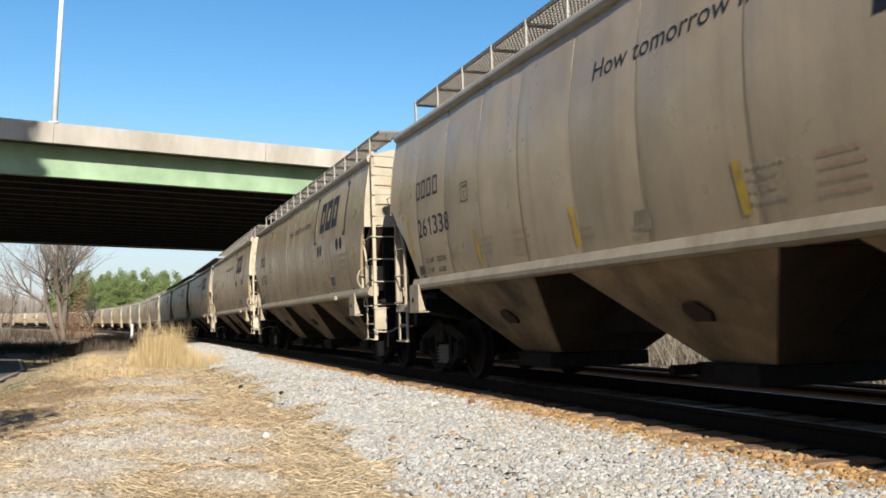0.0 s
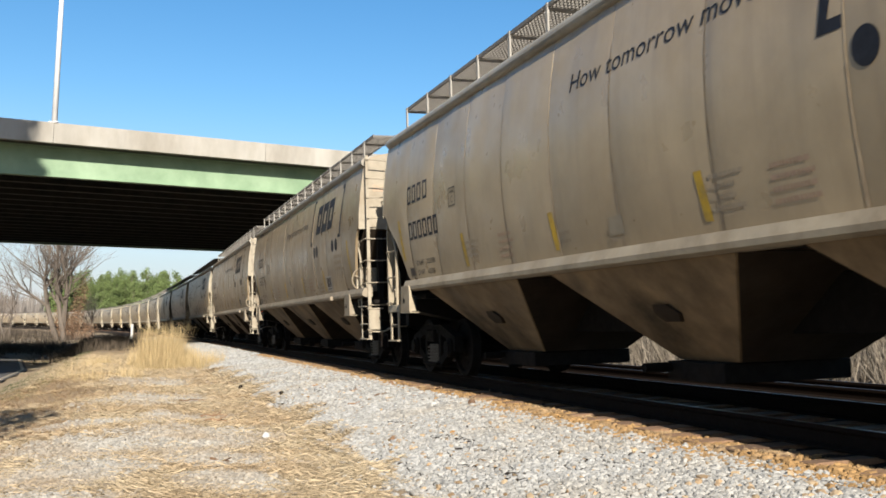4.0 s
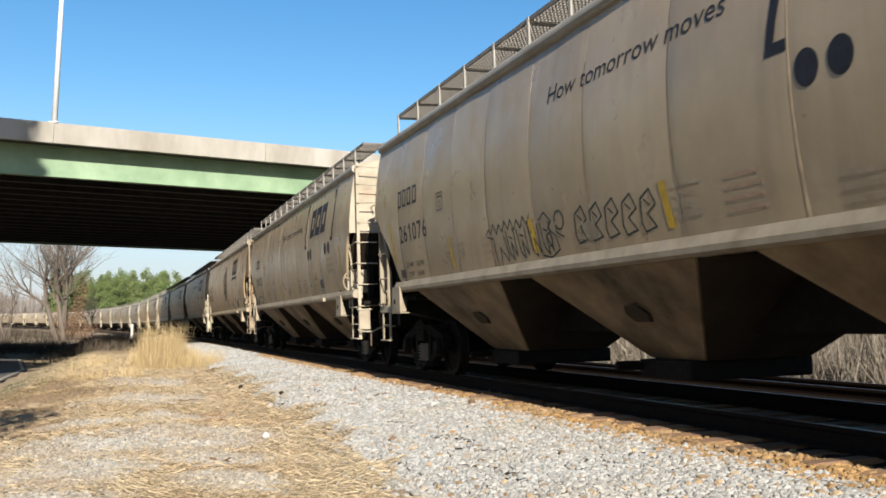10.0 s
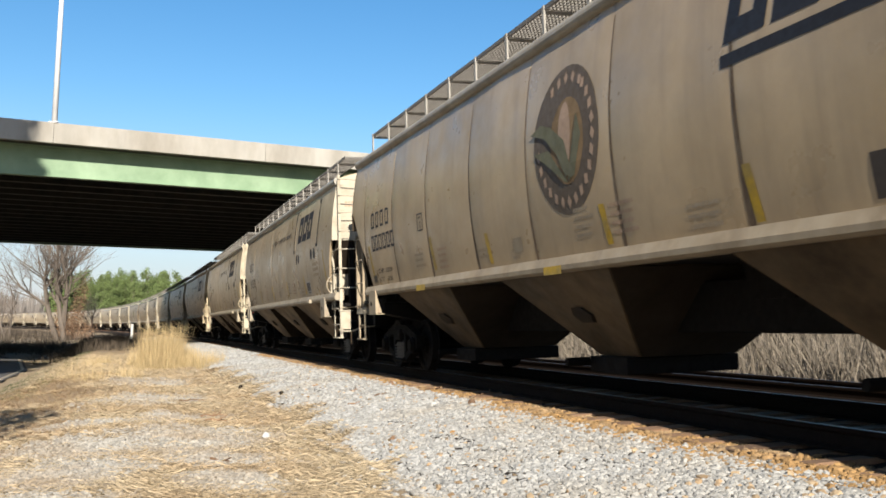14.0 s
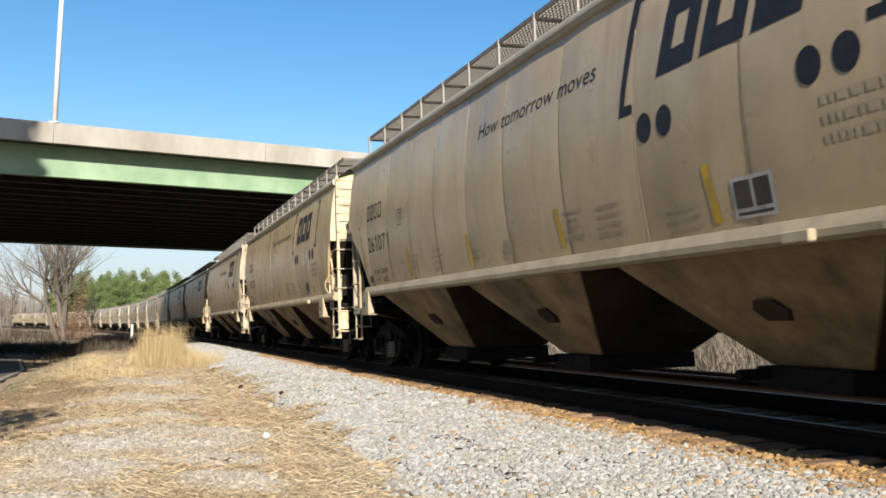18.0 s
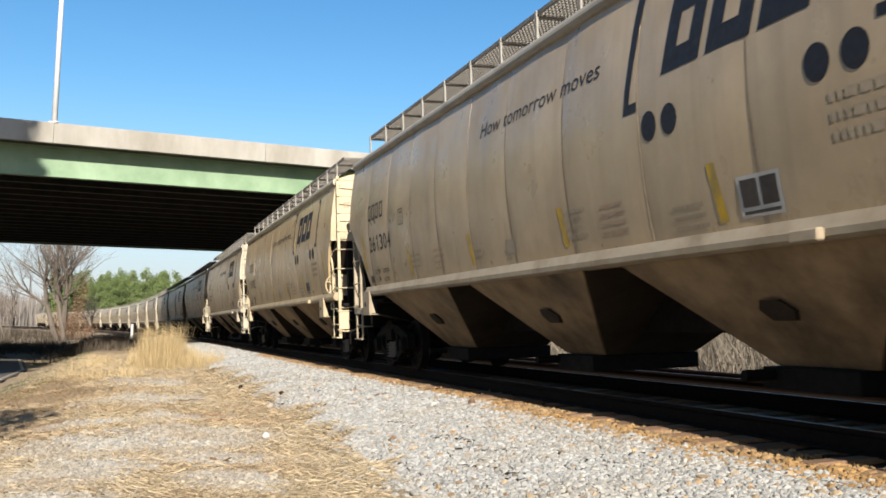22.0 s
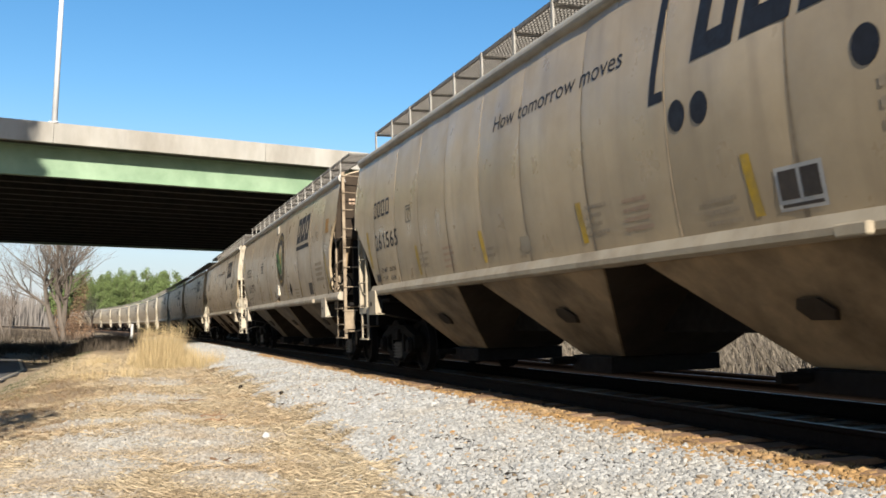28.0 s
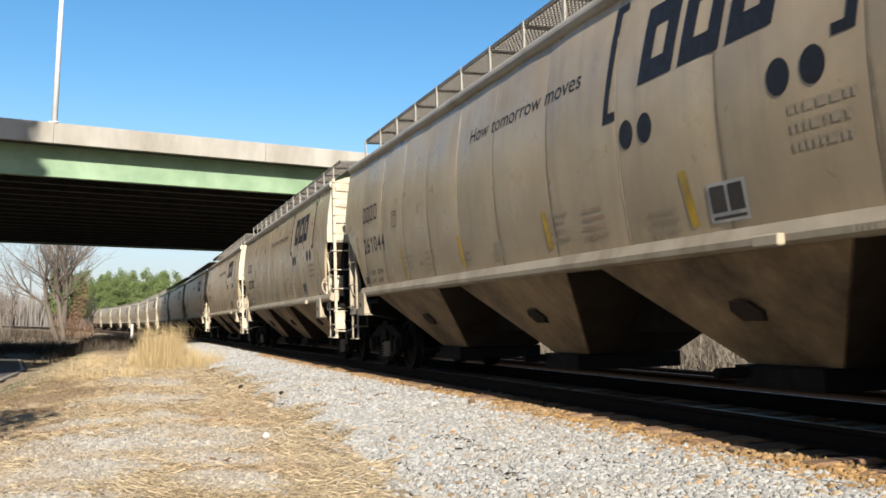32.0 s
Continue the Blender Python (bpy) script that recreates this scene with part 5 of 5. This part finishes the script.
def ground_cover():
    stone_field("ballast_stones", 52000, shoulder(3.5, 16, 1.54, 3.95), STONE, .014, .029, 1, "loose pale grey crushed stones on the shoulder")
    stone_field("ballast_stones", 21000, shoulder(14, 42, 1.52, 3.75), STONE, .022, .042, 2, "loose pale grey crushed stones on the shoulder")
    stone_field("ballast_stones", 9000, shoulder(38, 110, 1.4, 3.75), STONE, .045, .075, 3, "loose pale grey crushed stones farther along the shoulder")
    stone_field("ballast_stones", 9000, shoulder(3.6, -40, 1.46, 3.75), STONE, .03, .06, 6, "loose pale grey crushed stones on the shoulder")
    stone_field("tan_stones", 2600, shoulder(3.5, 26, 1.6, 3.8), TANSTONE, .018, .034, 12, "tan and rusty brown stones among pale ballast")
    stone_field("rusty_stones", 19000, shoulder(3.5, 44, 1.05, 1.72), STONERUST, .014, .03, 8, "rust-stained orange stones at the tie ends")
    stone_field("gravel_patch", 42000, gravel_spots, STONETAN, .011, .026, 4, "grey gravel showing through dry straw")
    stone_field("loose_gravel", 1400, spilled, STONE, .012, .026, 5, "single ballast stones scattered in the straw")
    rng = np.random.default_rng(9)
    # matted straw, lying
    n = 1250000
    y = 5.0 + 42 * rng.uniform(0, 1, n) ** 1.9
    x = rng.uniform(-1, 1, n) * (y * .47 + .5)
    u, s = lateral(x, y)
    bare, thin = np.where(u < toe(s) + .8, -9, cover_share(x, y, BARE)), cover_share(x, y, BROWN_SHADE_SPOTS)
    k = (u > toe(s) + rng.normal(0, .06, n)) & (u < 8.0 + rng.normal(0, .4, n)) & (bare + rng.normal(0, .13, n) < rng.choice([-.1, -.1, -.1, -.1, -.1, .5], n)) & (thin + rng.normal(0, .3, n) < -.02)
    x, y, u = x[k][:560000], y[k][:560000], u[k][:560000]
    n = len(x)
    z = np.maximum(ground_height(x, y), bed_height(u) + .02) + rng.uniform(.002, .02, n)
    ang = rng.normal(.35, 1.2, n) + np.pi * rng.integers(0, 2, n)
    ln_ = rng.uniform(.04, .14, n)
    dx, dy, dz = np.cos(ang) * ln_, np.sin(ang) * ln_, rng.normal(0, .2, n) * ln_
    wd = rng.uniform(.0010, .0023, n) * (1 + y * .02)
    px, py, pz = -np.sin(ang) * wd, np.cos(ang) * wd, rng.normal(0, .7, n) * wd
    v = np.stack([np.stack([x - px, y - py, z - pz], 1), np.stack([x + px, y + py, z + pz], 1), np.stack([x + dx + px * .6, y + dy + py * .6, z + dz + pz], 1), np.stack([x + dx - px * .6, y + dy - py * .6, z + dz - pz], 1)], 1)
    tagged(from_arrays("dry_straw", v.reshape(-1, 3), np.arange(n * 4).reshape(-1, 4), STRAW), "matted pale straw lying over the ground", "grass", kind="stuff")

    def scattered(m, s0, s1, u0, u1, spots=None):
        s_, u_ = rng.uniform(s0, s1, m), rng.uniform(u0, u1, m)
        x_, y_, _ = track_point(s_, u_)
        if spots:
            keep = cover_share(x_, y_, spots) + rng.normal(0, .2, m) > 0
            x_, y_ = x_[keep], y_[keep]
        return x_, y_, ground_height(x_, y_)
    blades("brown_grass", *scattered(110000, 8, 30, 5.5, 9.5, BROWN_SHADE_SPOTS), .10, .006, .85, LITTER_SHADE, 17, "flattened brown dead grass", "grass")
    # short grass over the bank, taller wisps along its edge
    blades("dry_grass", *scattered(5000, 14, 44, 4.6, 8.4), .12, .005, .6, SEDGE, 18, "short dry tan grass on the bank", "grass")
    tx, ty = [], []
    for k in range(20):
        cs, cu = rng.uniform(24, 38), rng.uniform(5.4, 7.6)
        m = int(rng.integers(30, 110))
        x_, y_, _ = track_point(cs + rng.normal(0, .25, m), cu + rng.normal(0, .16, m))
        tx.append(x_)
        ty.append(y_)
    tx, ty = np.concatenate(tx), np.concatenate(ty)
    blades("dry_grass", tx, ty, ground_height(tx, ty), .42, .005, .42, SEDGE, 13, "knee-high dry tan grass tufts", "grass")
    blades("green_grass", *scattered(16000, 22, 64, 7.6, 9.8), .08, .010, .7, GREENGRASS, 14, "thin green winter grass beside the lane", "grass")
    # tall clump of broom sedge
    n = 7000
    a, r = rng.uniform(0, 2 * np.pi, n), np.sqrt(rng.uniform(0, 1, n))
    core = rng.uniform(0, 1, n) < .36
    cx = np.where(core, -9.0 + .75 * r * np.cos(a), -8.75 + 1.5 * r * np.cos(a))
    cy = np.where(core, 32.0 + .9 * r * np.sin(a), 33.0 + 2.6 * r * np.sin(a))
    z = ground_height(cx, cy)
    tall = core
    ob = blades("broom_sedge", cx[tall], cy[tall], z[tall], 1.42, .006, .15, SEDGE, 15, "tall tawny clump of dry broom sedge", "grass")
    blades("broom_sedge", cx[~tall], cy[~tall], z[~tall], .8, .006, .33, SEDGE, 16, "knee-high tawny dry grass round a taller clump", "grass")
    # single dark stones and litter on the ballast
    rng2 = random.Random(2)
    for sx, sy, r, m in ((.42, 12.9, .055, TIE), (-.85, 17.3, .05, TIE), (-.05, 13.0, .03, UNDER), (.5, 11.4, .03, TIE), (-4.3, 21.5, .06, UNDER), (-2.01, 11.6, .048, WHITE), (.15, 10.6, .028, ORANGE),
                         (-2.9, 18.2, .05, UNDER), (-.5, 10.9, .035, TIE), (1.3, 12.4, .03, UNDER)):
        bm = bmesh.new()
        bmesh.ops.create_icosphere(bm, subdivisions=2, radius=r)
        for v in bm.verts:
            v.co *= rng2.uniform(.7, 1.15)
            v.co.z *= 1.1
        u, s = lateral([sx], [sy])
        z = max(float(bed_height(u)[0]), float(ground_height([sx], [sy])[0]))
        pale = m is WHITE
        ob = finish("stone" if not pale else "white_rock", bm, m)
        ob.location = (sx, sy, z + r * .55)
        tagged(ob, "small white rock lying in the straw" if pale else "single dark brown stone lying on pale ballast", "stone", "loose stones")
    # fallen sticks
    for sx, sy, ln_, yaw in ((-2.4, 18.6, .7, 20), (-1.5, 16.6, .6, 50), (-3.4, 14.2, .6, 5), (-4.3, 16.4, .8, -8), (-1.0, 15.3, .7, 70), (-3.1, 13.2, .5, -15), (-1.35, 14.6, .7, 55), (-2.1, 9.2, .35, 10), (-.4, 14.6, .5, 40), (-3.2, 24.0, .9, 60), (-.2, 15.6, .4, 10), (.6, 14.2, .3, 30)):
        bm = bmesh.new()
        p = Vector((0, 0, 0))
        for k in range(4):
            q = p + Vector((ln_ * .14, rng2.uniform(-.07, .07), rng2.uniform(-.015, .03)))
            rod(bm, p, q, .013 - .002 * k, 5)
            if k in (1, 2):
                rod(bm, q, q + Vector((rng2.uniform(.02, .1), rng2.choice((-1, 1)) * rng2.uniform(.06, .14), rng2.uniform(.01, .06))), .007, 4)
            p = q
        u, s = lateral([sx], [sy])
        ob = finish("stick", bm, TIE)
        ob.matrix_basis = pose(sx, sy, max(float(bed_height(u)[0]), float(ground_height([sx], [sy])[0])) + .035, 0, 0, yaw)
        tagged(ob, "dark broken twig lying on the gravel", "stick", "fallen sticks")


# ---------------------------------------------------------------- trees and brush
def branch_tree(height, seed, spread=.55, depth=5, stems=1, r0=.16, foot=.6):
    """Trunk and bare limbs as tapered tubes: two arrays of verts and faces, for the thick and the thin wood."""
    rng = random.Random(seed)
    thick, thin = ([], []), ([], [])

    def tube(store, a, b, ra, rb, n):
        v, f = store
        d = (b - a)
        q = d.to_track_quat("Z", "Y")
        base = len(v)
        for p, r in ((a, ra), (b, rb)):
            for i in range(n):
                t = 2 * math.pi * i / n
                v.append((p + q @ Vector((r * math.cos(t), r * math.sin(t), 0)))[:])
        for i in range(n):
            f.append((base + i, base + (i + 1) % n, base + n + (i + 1) % n, base + n + i))

    def grow(p, d, ln_, r, level):
        steps = 3 if level < 2 else 2
        for k in range(steps):
            d = (d + Vector((rng.uniform(-1, 1), rng.uniform(-1, 1), rng.uniform(-.2, .6))) * .2).normalized()
            q = p + d * ln_ / steps
            r2 = r * .87
            tube(thick if r > .03 else thin, p, q, r, r2, 7 if r > .06 else (5 if r > .03 else 3))
            p, r = q, r2
            if level < depth and (k > 0 or level > 0):
                for _ in range(2 if level < 2 else rng.choice((0, 1, 2, 2))):
                    side = Vector((rng.uniform(-1, 1), rng.uniform(-1, 1), rng.uniform(-.1, .5))).normalized()
                    grow(p, (d * (1 - spread) + side * spread).normalized(), ln_ * rng.uniform(.5, .72), r * rng.uniform(.42, .62), level + 1)
        if level < depth:
            grow(p, d, ln_ * .62, r * .8, level + 1)
    for k in range(stems):
        off = Vector((rng.uniform(-1, 1), rng.uniform(-1, 1), 0)) * foot * (stems > 1)
        grow(off + Vector((0, 0, -.2)), Vector((off.x * .22, off.y * .22, 1)).normalized(), height * .36, r0, 0)
    return thick, thin


def bare_tree_meshes(*args, **kw):
    out = []
    for name, (v, f), m in zip(("trunk", "crown"), branch_tree(*args, **kw), (BARK, TWIG)):
        me = bpy.data.meshes.new(name)
        me.from_pydata(v, [], f)
        me.materials.append(m)
        out.append(me)
    return out


def leaf_cloud(n, blobs, size, seed):
    """Small four-sided leaf clumps scattered in the shells of several blobs (x, y, z, rx, rz)."""
    rng = np.random.default_rng(seed)
    w = np.array([b[3] ** 2 * b[4] for b in blobs])
    k = rng.choice(len(blobs), n, p=w / w.sum())
    b = np.array(blobs)[k]
    d = rng.normal(0, 1, (n, 3))
    d /= np.linalg.norm(d, axis=1)[:, None]
    r = rng.uniform(.3, 1.0, n)[:, None] * (1 + np.abs(rng.normal(0, .16, n)))[:, None]
    c = b[:, :3] + d * r * b[:, [3, 3, 4]]
    s = size * rng.uniform(.5, 1.3, (n, 1))
    t1 = rng.normal(0, 1, (n, 3))
    t1 /= np.linalg.norm(t1, axis=1)[:, None]
    t2 = np.cross(t1, rng.normal(0, 1, (n, 3)))
    t2 /= np.linalg.norm(t2, axis=1)[:, None]
    v = np.stack([c - t1 * s, c + t2 * s * .5, c + t1 * s, c - t2 * s * .5], 1).reshape(-1, 3)
    i = np.arange(n)[:, None] * 4
    return v, i + np.array([0, 1, 2, 3])


def pine_meshes(h, seed):
    rng = random.Random(seed)
    bm = bmesh.new()
    rod(bm, (0, 0, -.3), (0, 0, h * .93), .22, 8, .05)
    blobs = []
    for k in range(16):
        z = h * (.36 + .60 * k / 15)
        rad = h * .17 * (1.15 - .75 * k / 15)
        a = rng.uniform(0, 6.28)
        off = rad * rng.uniform(.2, .75)
        x, y = off * math.cos(a), off * math.sin(a)
        rod(bm, (0, 0, z - .6), (x, y, z), .06, 5, .03)
        blobs.append((x, y, z, rad * rng.uniform(.55, .8), h * .06 * rng.uniform(.8, 1.3)))
    tr = bpy.data.meshes.new("trunk")
    bm.to_mesh(tr)
    bm.free()
    tr.materials.append(BARK)
    v, f = leaf_cloud(6500, blobs, h * .0125, seed)
    cr = bpy.data.meshes.new("crown")
    cr.from_pydata(v.tolist(), [], f.tolist())
    cr.materials.append(PINE)
    return tr, cr


def plant(kind, meshes, m, label, category, group):
    t = tagged(empty(kind), label, category, group)
    for me in meshes:
        o = new(me.name.split(".")[0], me)
        o.parent = t
    t.matrix_basis = m
    return t


def brush_cloud(name, xs, ys, h, mat, seed, per, label, size=.25):
    """A thicket of upright twigs and clumps joined into one."""
    rng = np.random.default_rng(seed)
    n = len(xs) * per
    x, y = np.repeat(xs, per) + rng.normal(0, .6, n), np.repeat(ys, per) + rng.normal(0, .6, n)
    z0 = ground_height(x, y)
    hh = np.repeat(h * rng.uniform(.5, 1.15, len(xs)), per) * rng.uniform(.5, 1, n)
    lean = rng.normal(0, .45, (n, 2)) * hh[:, None]
    w = rng.uniform(.008, .022, n) * size / .25
    a = rng.uniform(0, np.pi, n)
    px, py = np.cos(a) * w, np.sin(a) * w
    b0, b1 = np.stack([x, y, z0 - .05], 1), np.stack([x + lean[:, 0], y + lean[:, 1], z0 + hh], 1)
    p = np.stack([px, py, 0 * px], 1)
    v = np.stack([b0 - p, b0 + p, b1 + p * .4, b1 - p * .4], 1).reshape(-1, 3)
    i = np.arange(n)[:, None] * 4
    return tagged(from_arrays(name, v, i + np.array([0, 1, 2, 3]), mat), label, "brush", kind="stuff")


def vegetation():
    rng = random.Random(31)
    # bare vine-hung tree by the lane, and smaller ones
    big = bare_tree_meshes(21, 4, .52, 5, 3, .40, 1.3)
    t = plant("bare_tree", big, pose(-49.3, 130, -1.6), "leafless grey-brown tree with several stems and dead vines", "tree", "bare trees")
    nr = np.random.default_rng(5)
    v, f = leaf_cloud(9000, [(.2, 0, 2.0, 1.9, 2.4), (1.3, 0, 4.8, 1.1, 3.0), (-.9, 0, 3.8, .8, 2.8), (1.9, 0, 7.4, .8, 2.4), (.4, 0, 9.5, .6, 2.2), (2.8, 0, 1.4, 1.2, 1.5)], .09, 6)
    o = from_arrays("vine_tangle", v, f, VINE, t)
    small = [bare_tree_meshes(9, s, .5, 4, 2, .11) for s in (8, 9)]
    for x, y, sc in ((-62, 142, 1.5), (-48.5, 138, 1.05), (-66, 146, 1.3), (-57, 128, .9)):
        plant("bare_tree", rng.choice(small), pose(x, y, -1.6, 0, 0, rng.uniform(0, 360)) @ Matrix.Scale(sc, 4), "slender leafless grey-brown tree beside the lane", "tree", "bare trees")
    # pines behind the curve of the line
    pines = [pine_meshes(18, s) for s in (1, 2, 3)]
    for k in range(46):
        row = k % 3
        d = 296 + row * 15 + rng.uniform(-5, 5)
        px = 105 + (k // 3) * 14.6 + rng.uniform(-5, 5)
        x = (px - 784) / 1741 * d
        s = rng.uniform(.82, 1.12) * (1.0 if row == 0 else 1.08)
        plant("pine_tree", rng.choice(pines), pose(x, d, -2.0, 0, 0, rng.uniform(0, 360)) @ Matrix.Scale(s, 4), "green pine with an uneven crown behind the railway", "tree", "pines")
    tallbare = [bare_tree_meshes(22, s, .45, 4, 1, .22) for s in (14, 15)]
    for px, d, sc in ((185, 372, 1.25), (205, 380, 1.0), (262, 372, 1.15), (276, 372, 1.32), (290, 376, 1.25), (305, 378, .95), (150, 376, .95), (232, 380, .9)):
        plant("bare_tree", rng.choice(tallbare), pose((px - 784) / 1741 * d, d, -.5, 0, 0, rng.uniform(0, 360)) @ Matrix.Scale(sc, 4), "tall leafless tree rising behind pines", "tree", "bare trees")
    # far woods
    nr = np.random.default_rng(7)
    n = 18000
    px = nr.uniform(-500, 1900, n)
    d = nr.uniform(520, 640, n)
    x = (px - 784) / 1741 * d
    h = nr.uniform(9, 19, n)
    w = nr.uniform(.14, .45, n)
    lean = nr.normal(0, 1.2, n)
    v = np.stack([np.stack([x - w, d, 0 * x - 1], 1), np.stack([x + w, d, 0 * x - 1], 1), np.stack([x + lean + w * .3, d, h], 1), np.stack([x + lean - w * .3, d, h], 1)], 1).reshape(-1, 3)
    i = np.arange(n)[:, None] * 4
    tagged(from_arrays("far_woods", v, i + np.array([0, 1, 2, 3]), FARWOOD), "hazy grey line of leafless woods far off", "woods", kind="stuff")
    # dark thicket between lane and line
    s, u = nr.uniform(58, 100, 330), nr.uniform(5.5, 9.6, 330)
    x, y, _ = track_point(s, u)
    brush_cloud("thicket", x, y, .7, DARKBRUSH, 8, 18, "low leafless thicket between the lane and the track")
    s, u = nr.uniform(76, 108, 420), nr.uniform(9, 24, 420)
    x, y, _ = track_point(s, u)
    brush_cloud("thicket", x, y, .8, DARKBRUSH, 28, 16, "low dark brush beyond the bend of the lane")
    s, u = nr.uniform(110, 330, 620), nr.uniform(9, 40, 620)
    x, y, _ = track_point(s, u)
    brush_cloud("thicket", x, y, 1.4, DARKBRUSH, 18, 14, "low leafless thicket beside the curve", .6)
    # brush bank beyond the second track
    s, u = nr.uniform(-2, 60, 2200), nr.uniform(-17.5, -10, 2200)
    x, y, _ = track_point(s, u)
    brush_cloud("brush_bank", x, y, 1.7, BRUSH, 9, 22, "sunlit grey-brown winter brush on a bank")
    # evergreen by the lane whose shade reaches the bridge
    bm = bmesh.new()
    rod(bm, (0, 0, -.3), (0, 0, 17), .3, 9, .06)
    tr = bpy.data.meshes.new("trunk")
    bm.to_mesh(tr)
    bm.free()
    tr.materials.append(BARK)
    r2 = random.Random(6)
    v, f = leaf_cloud(9000, [(r2.uniform(-1.2, 2.2), r2.uniform(-1.6, 1.6), z, 1.7 - z * .04, 1.1) for z in np.linspace(5, 19, 12)], .28, 3)
    cr = bpy.data.meshes.new("crown")
    cr.from_pydata(v.tolist(), [], f.tolist())
    cr.materials.append(OLIVE)
    plant("evergreen_tree", (tr, cr), pose(-16.1, 6, -1.6) @ Matrix.Scale(1.42, 4), "tall evergreen tree beside the lane", "tree", "")
    v, f = leaf_cloud(1500, [(r2.uniform(-1.1, 1.1), r2.uniform(-1.0, 1.0), z, .75, .45) for z in np.linspace(2.2, 5.6, 9)], .13, 12)
    cr = bpy.data.meshes.new("crown")
    cr.from_pydata(v.tolist(), [], f.tolist())
    cr.materials.append(OLIVE)
    bm = bmesh.new()
    rod(bm, (0, 0, -.3), (0, 0, 5.6), .1, 7, .03)
    tr = bpy.data.meshes.new("trunk")
    bm.to_mesh(tr)
    bm.free()
    tr.materials.append(BARK)
    plant("evergreen_tree", (tr, cr), pose(-5.6, 3.6, -1.0), "young sparse evergreen tree on the bank", "tree", "")
    # white post
    bm = bmesh.new()
    box(bm, -.13, .13, -.13, .13, -.2, 1.75, .02)
    p = finish("marker_post", bm, WHITE)
    p.location = (-36.9, 118, -.75)
    tagged(p, "white painted square marker post beside the track", "post")


for ch in "0234567":
    GLYPHS[(ch, .006)] = glyph_mesh(ch, .006)
ground_sheet()
ballast_bed()
road()
bridge()
train()
vegetation()
ground_cover()
tracks()


# ---------------------------------------------------------------- what moves
def travelled(t):
    """Metres rolled by the train after t seconds: 9.11 m/s, gathering to 9.34 m/s between 12 and 25 s."""
    ts, vs = [0.0, 12.0, 25.0, 40.0], [9.109, 9.119, 9.34, 9.34]
    d = 0.0
    for (a, va), (b, vb) in zip(zip(ts, vs), list(zip(ts, vs))[1:]):
        e = min(t, b)
        if e <= a:
            break
        ve = va + (vb - va) * (e - a) / (b - a)
        d += (va + ve) / 2 * (e - a)
    return d


def motions():
    times = [0.0, 0.1, 0.2] + [float(k) for k in range(1, 32)] + [31.8, 31.9, 32.0]
    for car, s0 in TRAIN:
        walk(car, [(t, track_pose(s0 - travelled(t))) for t in times])
    # wheels: one turn of each kind of wheelset is keyed and shared by all trucks
    steps = [k / 15 for k in range(481)]
    shared = {}
    for car, _ in TRAIN:
        for ob in car.children_recursive:
            if not ob.name.startswith("wheelset"):
                continue
            x = ob.location.x
            key = round(x, 2)
            if key not in shared:
                turn = [(t, Matrix.Translation((x, 0, .457)) @ Matrix.Rotation(-travelled(t) / .457, 4, "Y")) for t in steps]
                walk(ob, turn)
                shared[key] = ob
            else:
                src = shared[key].animation_data
                ob.rotation_mode = "QUATERNION"
                ob.animation_data_create()
                ob.animation_data.action = src.action
                ob.animation_data.action_slot = src.action_slot


motions()
